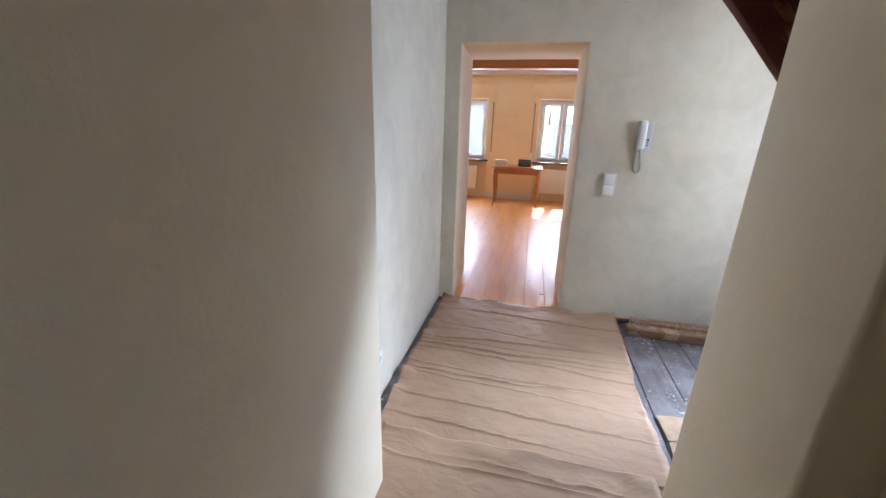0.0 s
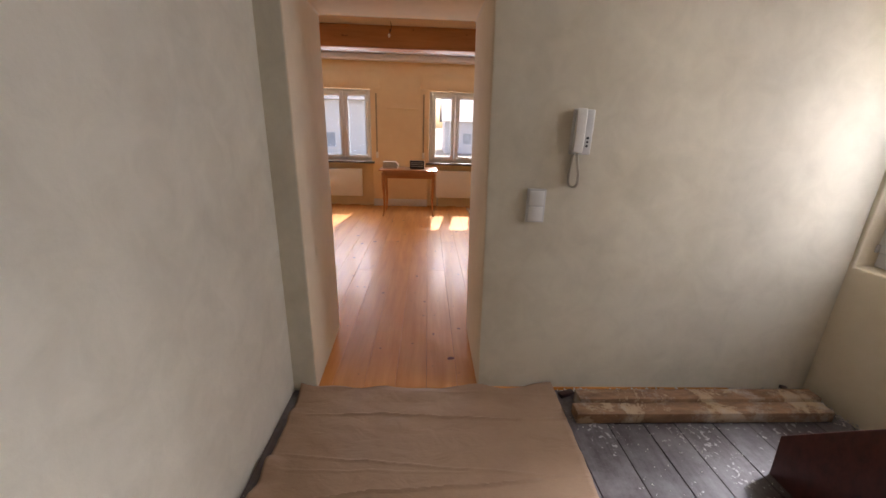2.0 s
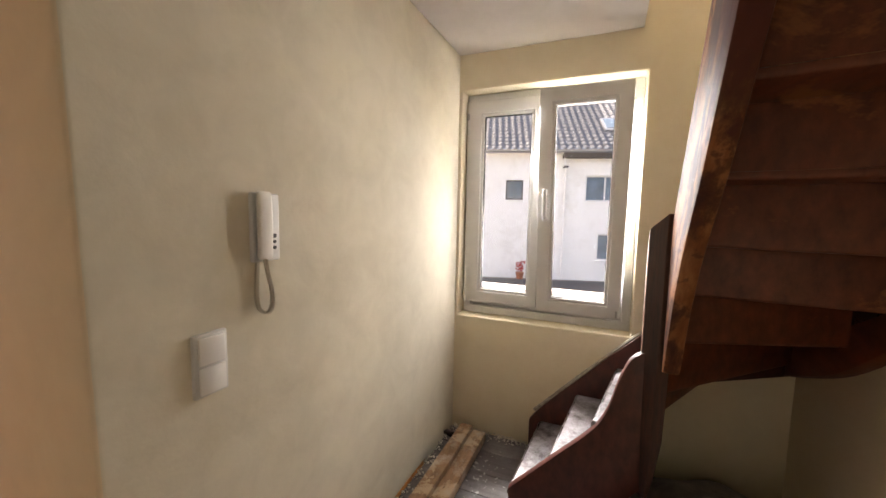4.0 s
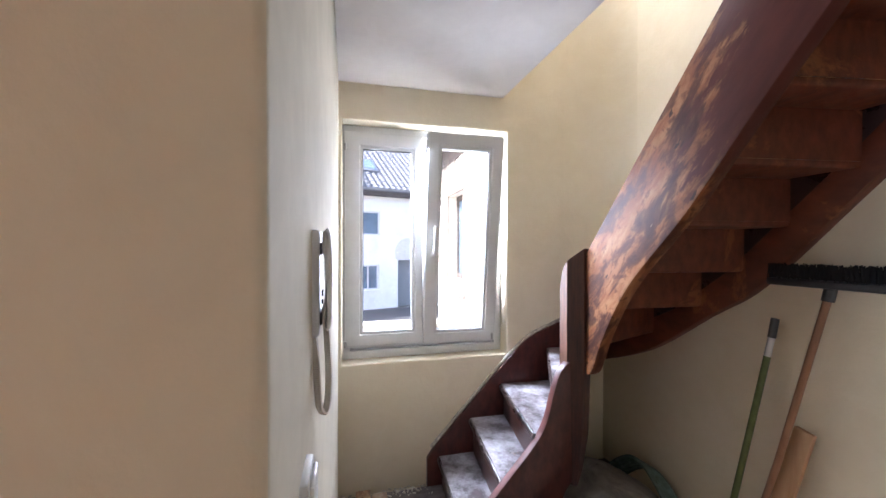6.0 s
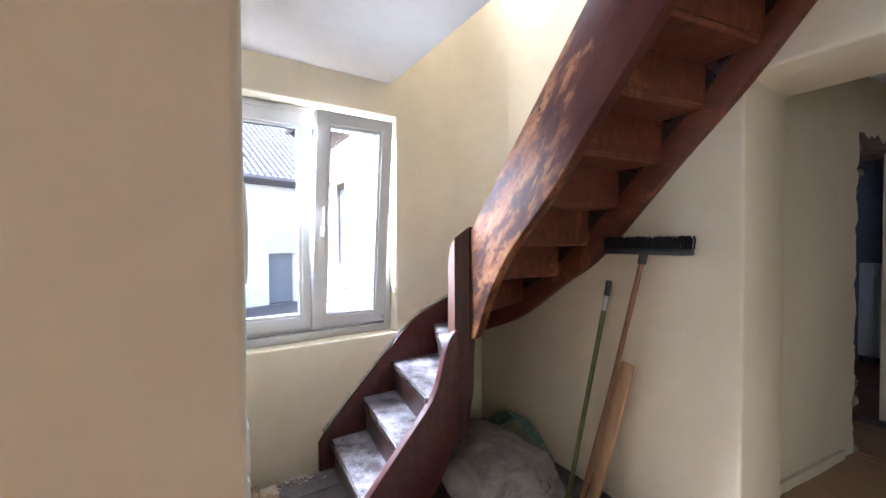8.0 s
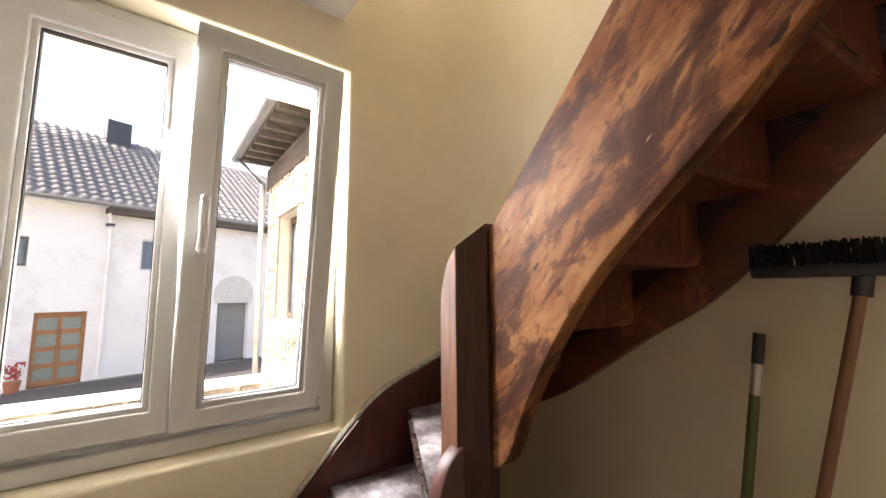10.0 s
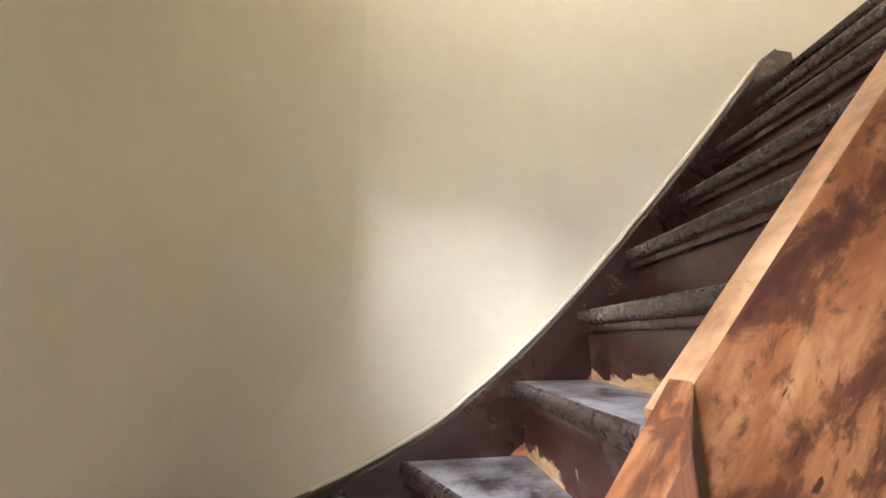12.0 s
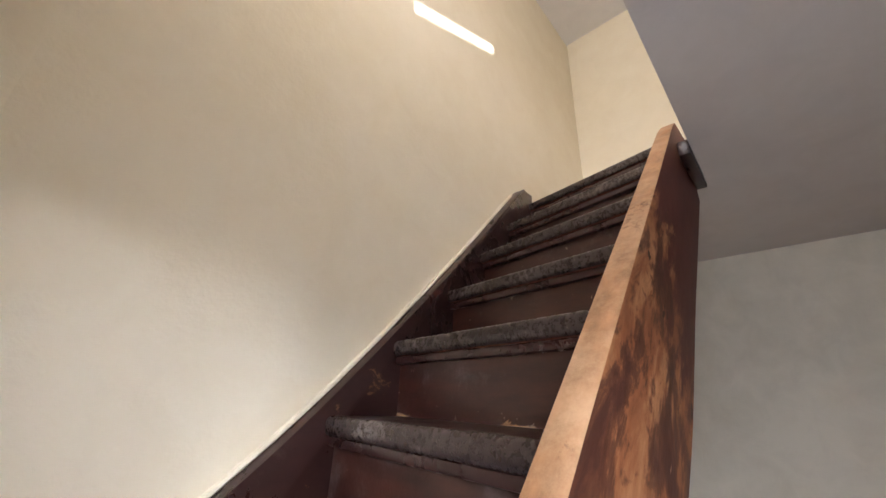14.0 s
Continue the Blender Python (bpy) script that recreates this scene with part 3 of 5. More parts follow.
line = smooth_line([(2.60, 1.160), (2.40, 1.245), (2.201, 1.366), (1.905, 1.614), (1.454, 2.079), (0.99, 2.60)])
bm = bmesh.new()
tube(bm, [(x, -1.806 + 0.006 * noise.noise((x * 9, 0, 1)), z + 0.004 + 0.005 * noise.noise((x * 14, 3, 0))) for x, z in line], 0.0075, 6)
part("plaster_bead", bm, M_HALL, stair, "rough bead of plaster along the string")
line = smooth_line([(-0.56, 0.225), (-0.754, 0.43), (-1.056, 0.74), (-1.23, 0.89), (-1.473, 0.99), (-1.77, 1.10)])
bm = bmesh.new()
tube(bm, [(2.838 + 0.006 * noise.noise((y * 9, 0, 1)), y, z + 0.004 + 0.007 * noise.noise((y * 17, 3, 0))) for y, z in line], 0.011, 6)
part("plaster_bead", bm, M_CRUMBLE, stair, "crumbling grey plaster along the string")

# outer string, sanded bare in its lower half
top = [(2.10, 1.44), (1.918, 1.64), (1.72, 1.855), (1.34, 2.265), (1.00, 2.635), (0.93, 2.70), (0.80, 2.70)]
bot = smooth_line([(0.80, 2.40), (1.079, 2.091), (1.281, 1.87), (1.516, 1.60), (1.751, 1.375), (1.87, 1.228), (1.97, 1.06), (2.035, 0.92), (2.09, 0.88)])
SKEW = lambda u, v, w: (u, w - 0.046 * (u - 0.835), v)
bm = prism(bmesh.new(), top + bot, SKEW, -1.138, -1.083, 0.006, 2)
for f in bm.faces:
    f.material_index = 1 if f.normal.z > 0.5 else 0
part("outer_string", bm, [M_SAND, M_SANDEDGE], stair, "outer string sanded to bare blotched wood below, red-brown paint above")

part("landing_trim", boxed(0.80, 1.08, -1.0825, -1.047, 2.452, 2.51, 0.004), M_DARK, stair, "dark trim board at the stair opening")

# lower outer string with its curved top
top = smooth_line([(-0.566, 0.20), (-0.755, 0.404), (-0.90, 0.56), (-0.96, 0.66), (-1.0, 0.80), (-1.04, 0.90), (-1.10, 0.945)])
bot = smooth_line([(-1.10, 0.36), (-1.06, 0.31), (-0.98, 0.16), (-0.86, 0.03), (-0.80, 0.0)], 4)
part("lower_string", prism(bmesh.new(), top + bot + [(-0.575, 0.0)], PUT_YZ, 2.125, 2.168, 0.006), M_RED, stair, "red-brown painted lower string with an ogee top edge")

# newel post with a slanting top
plan = [(2.080, -1.165), (2.080, -1.127), (2.138, -1.074), (2.172, -1.075), (2.184, -1.0752), (2.195, -1.0756), (2.205, -1.076), (2.21, -1.12), (2.19, -1.165)]
bm = bmesh.new()
rings = []
for z, s in ((0.34, 0.35), (0.42, 0.6), (0.60, 0.9), (0.90, 1.0), (None, 1.0)):
    ring = []
    for x, y in plan:
        px, py = 2.14 + (x - 2.14) * s, -1.10 + (y + 1.10) * s
        zz = z if z is not None else 1.465 - (px - 2.095) * 1.0 - 0.07 * max(0.0, (px - 2.165) / 0.04) ** 2
        ring.append(bm.verts.new((px, py, zz)))
    rings.append(ring)
for A, B in zip(rings, rings[1:]):
    for i in range(len(plan)):
        bm.faces.new((A[i], A[(i + 1) % len(plan)], B[(i + 1) % len(plan)], B[i]))
bm.faces.new(rings[0])
bm.faces.new(rings[-1])
bmesh.ops.recalc_face_normals(bm, faces=bm.faces)
bmesh.ops.bevel(bm, geom=list(bm.edges), offset=0.0018, segments=1, affect="EDGES")
bm.normal_update()
for f in bm.faces:
    f.material_index = 1 if f.normal.z > 0.3 else 2 if f.normal.y > 0.93 else 0
part("newel_post", bm, [wood("newel_wood", (0.014, 0.005, 0.004), (0.075, 0.021, 0.011), 2, 0.5, 60, bumps=0.3), M_SAND, wood("newel_face", (0.05, 0.018, 0.010), (0.25, 0.10, 0.052), 2, 0.5, 34, bumps=0.3)], stair, "faceted newel post with a slanting sawn top", smooth=False)

# ---- windows ----
def ring(u0, u1, v0, v1, w, put, a, b, bevel=0.004):
    """A rectangular frame of width w between depths a and b."""
    return grid_wall([u0, u0 + w, u1 - w, u1], [v0, v0 + w, v1 - w, v1], lambda u, v: u0 + w < u < u1 - w and v0 + w < v < v1 - w, put, a, b, bevel)


def sash(parent, u0, u1, v0, v1, gu0, gu1, gv0, gv1, put, d0, d1, tilt=None, label=""):
    """A casement: stiles and rails, bead, gasket and pane. d0 is the inner face."""
    s = 1 if d1 > d0 else -1
    us, vs = [u0, gu0 - 0.018, gu1 + 0.018, u1], [v0, gv0 - 0.018, gv1 + 0.018, v1]
    f = grid_wall(us, vs, lambda u, v: us[1] < u < us[2] and vs[1] < v < vs[2], put, d0, d1, 0.007)
    bead = ring(us[1] - 0.001, us[2] + 0.001, vs[1] - 0.001, vs[2] + 0.001, 0.019, put, d0 + s * 0.012, d0 + s * 0.05, 0.005)
    rub = ring(gu0 - 0.002, gu1 + 0.002, gv0 - 0.002, gv1 + 0.002, 0.005, put, d0 + s * 0.022, d0 + s * 0.048, 0.0)
    pane = grid_wall([gu0, gu1], [gv0, gv1], lambda u, v: False, put, d0 + s * 0.032, d0 + s * 0.038)
    for b in (f, bead, rub, pane):
        if tilt:
            bmesh.ops.rotate(b, verts=b.verts, cent=tilt[0], matrix=Matrix.Rotation(tilt[2], 3, tilt[1]))
    fr = part("sash", f, M_PVC, parent, label)
    part("glazing_bead", bead, M_PVC, fr)
    part("gasket", rub, M_GASKET, fr)
    p = part("pane", pane, M_GLASS, fr)
    p.visible_shadow = False
    return fr


win = thing("window_1", (2.96, -0.53, 0.8), "white plastic two-sash window, one sash tilted inwards", "window", kind="structure")
part("window_frame", ring(-1.078, -0.022, 0.782, 2.248, 0.05, PUT_YZ, 2.955, 3.0005, 0.006), M_PVC, win)
part("outer_frame", ring(-1.078, -0.022, 0.782, 2.248, 0.095, PUT_YZ, 3.001, 3.06, 0.004), M_PVC, win)
sash(win, -0.525, -0.03, 0.866, 2.20, -0.455, -0.147, 0.957, 2.10, PUT_YZ, 2.925, 3.0, None, "closed white sash")
HINGE = ((2.99, -0.77, 0.87), "Y", -radians(7.4))
right = sash(win, -1.018, -0.528, 0.866, 2.20, -0.928, -0.618, 0.952, 2.11, PUT_YZ, 2.925, 3.0, HINGE, "white sash tilted open at the top")
part("mullion", boxed(3.003, 3.058, -0.560, -0.495, 0.878, 2.152, 0.004), M_PVC, win)
bm = bmesh.new()
box(bm, 2.912, 2.926, -0.594, -0.560, 1.44, 1.52, 0.005)
tube(bm, [(2.915, -0.577, 1.465), (2.880, -0.577, 1.463), (2.866, -0.577, 1.478), (2.862, -0.577, 1.54), (2.867, -0.577, 1.62), (2.872, -0.577, 1.632)], 0.0135, 10)
bmesh.ops.rotate(bm, verts=bm.verts, cent=HINGE[0], matrix=Matrix.Rotation(HINGE[2], 3, "Y"))
part("handle", bm, M_PVC, right, "white lever handle")
for y, z in ((-1.0, 0.885), (-0.04, 0.885), (-0.04, 2.10)):
    part("hinge_cap", tube(bmesh.new(), [(2.918, y, z - 0.02), (2.918, y, z + 0.02)], 0.008, 8), M_GREYPL, win)
tie = bmesh.new()
box(tie, 2.80, 2.95, -1.030, -1.020, 2.085, 2.10, 0.002)
part("tilt_arm", tie, M_CHROME, win)

M_SILL = plain("dark_stone_sill", (0.05, 0.04, 0.035), 0.35, vary=0.3, scale=30)
M_RAD = plain("radiator_enamel", (0.82, 0.80, 0.74), 0.35, vary=0.02)
for i, (a, b) in enumerate(RWIN):
    w = thing("window_2" if i == 0 else "window_3", ((a + b) / 2, 5.3, 0.8), "white plastic two-sash window in the sunlit room", "window", kind="structure")
    part("window_frame", ring(a, b, 0.80, 2.00, 0.06, PUT_XZ, YR + 0.12, YR + 0.19, 0.005), M_PVC, w)
    mid = (a + b) / 2
    for u0, u1 in ((a + 0.04, mid - 0.002), (mid + 0.002, b - 0.04)):
        sash(w, u0, u1, 0.84, 1.96, u0 + 0.070, u1 - 0.070, 0.90, 1.89, PUT_XZ, YR + 0.095, YR + 0.16)
    part("handle", boxed(mid + 0.03, mid + 0.05, YR + 0.055, YR + 0.09, 1.28, 1.40, 0.006), M_PVC, w)
    tagged(part("window_sill", boxed(a - 0.05, b + 0.05, YR - 0.04, YR + 0.119, 0.765, 0.799, 0.006), M_SILL), "dark polished stone window sill", "sill", kind="structure")
    r0, r1 = (a + 0.06, b - 0.18) if i == 0 else (a + 0.14, b - 0.08)
    rad = thing("radiator", ((r0 + r1) / 2, YR + 0.03, 0.17), "flat white panel radiator below the window sill", "radiator", "radiators")
    part("panel", boxed(r0, r1, YR - 0.01, YR + 0.012, 0.17, 0.66, 0.008), M_RAD, rad)
    part("back_panel", boxed(r0 + 0.01, r1 - 0.01, YR + 0.05, YR + 0.07, 0.17, 0.65, 0.006), M_RAD, rad)
    bm = bmesh.new()
    for k in range(int((r1 - r0) / 0.03)):
        box(bm, r0 + 0.01 + k * 0.03, r0 + 0.028 + k * 0.03, YR + 0.013, YR + 0.05, 0.655, 0.662)
    part("top_grille", bm, M_RAD, rad)
    for k, x in enumerate((r0 + 0.08, r1 - 0.08)):
        part("wall_bracket", boxed(x - 0.015, x + 0.015, YR + 0.07, YR + 0.098, 0.25, 0.6), M_CHROME, rad)
    part("pipe", tube(bmesh.new(), [(r0 + 0.03, YR + 0.03, 0.17), (r0 + 0.03, YR + 0.03, 0.0)], 0.009, 8), M_CHROME, rad)
    s = thing("shutter_strap", (b + 0.08, YR, 1.0), "narrow beige roller shutter strap beside the window", "strap", "shutter straps")
    sx = b + 0.10 if i == 0 else a - 0.10
    part("strap", boxed(sx - 0.012, sx + 0.012, YR - 0.012, YR - 0.002, 0.95, 1.94), plain("strap_cloth", (0.40, 0.31, 0.20), 0.9), s)
    part("winder_box", boxed(sx - 0.022, sx + 0.022, YR - 0.018, YR - 0.001, 0.86, 0.97, 0.004), M_PLASTIC, s)
    tagged(part("trim_shutter_box", boxed(a - 0.16, b + 0.16, YR - 0.010, YR - 0.001, 2.03, 2.26, 0.003), M_ROOM), "flush cream cover of the roller shutter box", "panel", kind="structure")

# ---- room things ----
M_PINE = wood("oiled_pine", (0.54, 0.205, 0.045), (0.70, 0.315, 0.085), 1, 0.42, 10, tint=0.07, knots=(0.16, 0.05, 0.02), bumps=0.08, coat=0.07)
M_PINE.node_tree.nodes["Principled BSDF"].inputs["Specular IOR Level"].default_value = 0.22
M_BEAM = wood("beam_wood", (0.36, 0.15, 0.05), (0.50, 0.24, 0.09), 0, 0.6, 10, knots=(0.16, 0.06, 0.02))
M_TABLE = wood("table_wood", (0.30, 0.12, 0.04), (0.48, 0.22, 0.08), 0, 0.3, 12, coat=0.3)
beam = tagged(part("ceiling_beam", boxed(-3.0, 3.3, 3.20, 3.40, 2.285, RC - 0.001, 0.012), M_BEAM), "heavy honey-brown wooden ceiling beam with knots", "beam", kind="structure")
tagged(part("trim_cornice", boxed(-3.0, 3.3, YR - 0.16, YR - 0.001, 2.43, RC - 0.001, 0.02), M_CEIL), "pale plaster cornice along the window wall", "cornice", kind="structure")
for a, b in ((-3.0, -1.38), (-0.38, 0.60), (1.56, 3.3)):
    tagged(part("baseboard", boxed(a + 0.002, b - 0.002, YR - 0.022, YR - 0.001, 0.0, 0.13, 0.004), M_CEIL), "white painted baseboard", "baseboard", kind="structure")
tagged(part("trim_ledge", boxed(-0.12, 0.42, YR - 0.02, YR - 0.001, 1.70, 1.715, 0.004), M_ROOM), "faint cream ledge on the wall between the windows", "ledge", kind="structure")

lampc = thing("ceiling_cable", (0.16, 3.05, RC), "bare lamp cable with a terminal hanging from the ceiling", "cable")
part("cable", tube(bmesh.new(), smooth_line([(0.16, 3.05, RC), (0.165, 3.05, RC - 0.06), (0.15, 3.05, RC - 0.10), (0.14, 3.05, RC - 0.12)]), 0.004, 6), M_DARKPL, lampc)
part("terminal", boxed(0.128, 0.152, 3.04, 3.06, RC - 0.155, RC - 0.12, 0.003), M_PLASTIC, lampc)

tab = thing("side_table", (0.29, 4.54, 0.0), "slim honey-brown wooden side table with curved tapering legs", "table")
part("tabletop", boxed(-0.17, 0.76, 4.25, 4.82, 0.735, 0.757, 0.006), M_TABLE, tab)
for n, bb in (("apron", (-0.10, 0.69, 4.305, 4.325)), ("apron", (-0.10, 0.69, 4.745, 4.765)), ("apron", (-0.115, -0.095, 4.31, 4.76)), ("apron", (0.685, 0.705, 4.31, 4.76))):
    part(n, boxed(*bb, 0.62, 0.734, 0.003), M_TABLE, tab)
for x, sx in ((-0.10, -1), (0.69, 1)):
    for y, sy in ((4.32, -1), (4.75, 1)):
        leg = smooth_line([(x, y, 0.70), (x + 0.006 * sx, y + 0.006 * sy, 0.52), (x - 0.008 * sx, y - 0.006 * sy, 0.25), (x + 0.004 * sx, y + 0.004 * sy, 0.06), (x + 0.018 * sx, y + 0.014 * sy, 0.0)], 4)
        rr = [0.032 - 0.020 * min(1, k / (len(leg) - 3)) for k in range(len(leg))]
        part("leg", tube(bmesh.new(), leg, 0.02, 8, rr), M_TABLE, tab)

random.seed(5)
for k, (c, w) in enumerate((((0.55, 0.45, 0.35), 0.24), ((0.25, 0.05, 0.05), 0.22), ((0.62, 0.60, 0.55), 0.25), ((0.40, 0.20, 0.12), 0.23), ((0.66, 0.62, 0.55), 0.21))):
    z = 0.757 + 0.021 * k
    dx = random.uniform(-0.012, 0.012)
    bk = thing("book", (-0.02, 4.55, z), "closed book in a stack on the side table", "book", "books on the table")
    part("cover", grid_wall([-0.13 + dx, -0.13 + dx + w], [z + 0.0005, z + 0.003, z + 0.0175, z + 0.0205], lambda u, v: z + 0.003 < v < z + 0.0175, PUT_XZ, 4.47, 4.63), plain("book_cover", c, 0.5), bk)
    part("pages", boxed(-0.128 + dx, -0.134 + dx + w, 4.472, 4.627, z + 0.0031, z + 0.0174), plain("paper", (0.7, 0.66, 0.55), 0.9), bk)
rad = thing("radio", (0.42, 4.55, 0.757), "small black radio standing on the side table", "radio")
part("case", boxed(0.31, 0.55, 4.49, 4.60, 0.757, 0.885, 0.008), M_DARKPL, rad)
for z in (0.79, 0.82, 0.85):
    part("front_strip", boxed(0.325, 0.535, 4.486, 4.4895, z, z + 0.008), M_GREYPL, rad)

vac = thing("upright_sweeper", (-1.20, 4.72, 0.0), "slim upright sweeper with a dark grip leaning by the radiator", "sweeper")
part("pole", tube(bmesh.new(), [(-1.19, 4.72, 0.05), (-1.22, 4.83, 0.72)], 0.016, 8), M_PLASTIC, vac)
part("grip", tube(bmesh.new(), [(-1.22, 4.83, 0.70), (-1.225, 4.85, 0.80), (-1.20, 4.80, 0.84), (-1.17, 4.76, 0.80)], 0.022, 8), M_DARKPL, vac)
part("foot", boxed(-1.32, -1.08, 4.62, 4.80, 0.0, 0.06, 0.02), M_PLASTIC, vac)

M_OLDWOOD = worn_paint("old_lumber", (0.27, 0.155, 0.085), (0.46, 0.33, 0.21), 0.52, 0.7, 4.0, dust=(0.48, 0.43, 0.36), dust_at=0.66)
M_OLDY = wood("old_boards", (0.30, 0.17, 0.10), (0.58, 0.42, 0.28), 1, 0.8, 14, tint=0.18, bumps=0.35)
for k, (x, y0, y1, z, turn) in enumerate(((1.41, 3.20, 4.98, 0.0, 2), (1.56, 3.30, 5.05, 0.0, -1), (1.48, 3.45, 4.90, 0.0275, 3), (1.76, 3.30, 5.0, 0.0, -5))):
    ob = tagged(part("floorboard", obox(bmesh.new(), pose(0, 0, 0.0135), 0.12, y1 - y0, 0.026, 0.003), M_OLDY), "loose old floorboard lying on the pine floor", "board", "loose boards in the room")
    ob.matrix_basis = pose(x, (y0 + y1) / 2, z, 0, 0, turn)
ob = tagged(part("wood_offcut", obox(bmesh.new(), pose(0, 0, 0.012), 0.09, 0.16, 0.022, 0.004), M_RED), "small dark splintered wood offcut on the boards", "offcut")
ob.matrix_basis = pose(1.49, 3.85, 0.055, 0, 0, 35)

# ---- hall things ----
# greyer than white_plastic, to hold the shade on the switch
M_SWITCH = plain("shaded_white_plastic", (0.60, 0.60, 0.59), 0.4, vary=0.04)
sw = thing("light_switch", (1.13, 0.0, 1.065), "white double rocker switch, one above the other", "light switch")
part("frame", boxed(1.084, 1.176, 0.004, 0.03, 0.980, 1.146, 0.004), M_SWITCH, sw)
for z in (0.988, 1.066):
    part("rocker", boxed(1.094, 1.166, -0.003, 0.0039, z, z + 0.071, 0.003), M_PLASTIC, sw)

# wall intercom: back box, handset on its cradle, three round buttons, coiled cord
ic = thing("door_intercom", (1.31, 0.0, 1.42), "white wall intercom with a handset and hanging coiled cord", "intercom")
part("base", boxed(1.262, 1.362, 0.002, 0.042, 1.312, 1.514, 0.007, seg=3), M_SWITCH, ic, "flat white back box")
for z in (1.345, 1.478):
    part("cradle", boxed(1.276, 1.310, -0.0025, 0.0019, z - 0.012, z + 0.012, 0.002), M_DARKPL, ic)
prof = smooth_line([(-0.004, 1.327), (-0.0025, 1.362), (-0.007, 1.385), (-0.008, 1.42), (-0.007, 1.458), (-0.0025, 1.478), (-0.004, 1.510)], 3) + smooth_line([(-0.012, 1.518), (-0.018, 1.507), (-0.021, 1.46), (-0.022, 1.42), (-0.021, 1.375), (-0.019, 1.333), (-0.012, 1.321)], 3)
part("handset", prism(bmesh.new(), prof, PUT_YZ, 1.268, 1.318, 0.007, 3), M_PLASTIC, ic, "white curved handset")
for z, r in ((1.352, 0.0055), (1.370, 0.005), (1.388, 0.0065)):
    part("button", tube(bmesh.new(), [(1.339, 0.0019, z), (1.339, -0.0015, z)], r, 12), M_DARKPL, ic)
loop = smooth_line([(1.294, -0.010, 1.322), (1.300, -0.012, 1.28), (1.313, -0.013, 1.22), (1.312, -0.011, 1.175), (1.296, -0.006, 1.160), (1.278, 0.002, 1.176), (1.274, 0.006, 1.22), (1.281, 0.010, 1.28), (1.286, 0.014, 1.314)], 10)
coil = []
for k in range(len(loop) * 8):
    f = k / 8
    i = min(int(f), len(loop) - 2)
    p = Vector(loop[i]).lerp(Vector(loop[i + 1]), f - i)
    a = k * 2 * math.pi / 8 * 1.6
    coil.append(p + Vector((math.cos(a), math.sin(a) * 0.9, 0.3 * math.sin(a))) * 0.0058)
part("cord", tube(bmesh.new(), coil, 0.0024, 5), plain("cord_rubber", (0.50, 0.46, 0.38), 0.5), ic, "coiled beige cord")

so = thing("wall_socket", (XL, -1.39, 0.25), "white round-cup socket outlet low on the wall", "socket")
part("plate", boxed(XL, XL + 0.010, -1.43, -1.35, 0.21, 0.29, 0.003), M_PLASTIC, so)
part("cup", tube(bmesh.new(), [(XL + 0.0101, -1.39, 0.25), (XL + 0.0125, -1.39, 0.25)], 0.020, 20), M_GREYPL, so)

for x0, x1, y0, y1, z0, z1 in ((1.375, 2.74, -0.276, -0.190, 0.0, 0.060), (1.42, 2.76, -0.182, -0.100, 0.0, 0.075)):
    tagged(part("timber_beam", boxed(x0, x1, y0, y1, z0, z1, 0.005), M_OLDWOOD), "old squared timber with plaster smears along the wall", "timber", "timbers on the hall floor")
for x, y, a in ((1.395, -0.06, 20), (2.70, -0.045, 70)):
    ob = tagged(part("wood_chip", obox(bmesh.new(), pose(0, 0, 0.012), 0.09, 0.035, 0.022, 0.004), M_DARK), "small dark wood offcut lying by the timbers", "offcut", "offcuts by the timbers")
    ob.matrix_basis = pose(x, y, 0.0, 0, 0, a)

# plaster crumbs along the wall joint
random.seed(11)
bm = bmesh.new()
M_CRUMB = plain("plaster_crumbs", (0.55, 0.52, 0.46), 0.95, vary=0.3, scale=60)
for k in range(420):
    if k < 150:
        x, y = random.uniform(1.36, 2.83), -abs(random.gauss(0.0, 0.02)) - 0.006
    elif k < 290:
        x, y = 2.845 - abs(random.gauss(0, 0.04)), random.uniform(-0.55, -0.02)
    else:
        x, y = random.uniform(1.36, 2.1), -random.random() * 1.3 - 0.05
    r = random.uniform(0.002, 0.009) if k < 290 else random.uniform(0.001, 0.004)
    if 1.35 < x < 2.78 and -0.285 < y < -0.095:
        y = -0.29 - random.random() * 0.03
    bmesh.ops.create_icosphere(bm, subdivisions=1, radius=r, matrix=pose(x, y, r * 0.4, random.uniform(0, 90), 0, random.uniform(0, 180)) @ Matrix.Diagonal((1.4, 1, 0.55, 1)))
tagged(part("plaster_crumbs", bm, M_CRUMB, smooth=False), "loose pale plaster crumbs scattered on the hall floor", "debris", kind="stuff")

# kraft paper sheets
def kraft_material():
    m, nt, b = nodes_of("kraft_paper")
    f = noise_node(nt, 2.2, 4, 0.6, space="World")
    g = noise_node(nt, 60, 4, 0.7, (1, 4, 1), "World")
    nt.links.new(ramp(nt, add_fac(nt, f, g, 0.7, 0.3), [(0.3, (0.31, 0.19, 0.115)), (0.7, (0.41, 0.27, 0.168))]), b.inputs["Base Color"])
    b.inputs["Roughness"].default_value = 0.62
    w = noise_node(nt, 6.0, 5, 0.5, (1, 1.4, 1), "World", distort=0.8)
    w2 = noise_node(nt, 17.0, 5, 0.6, (0.7, 1.8, 1), "World", distort=0.6)
    bump(nt, b, add_fac(nt, w, w2, 1.0, 0.25), 0.32, 0.03)
    return m


M_KRAFT = kraft_material()


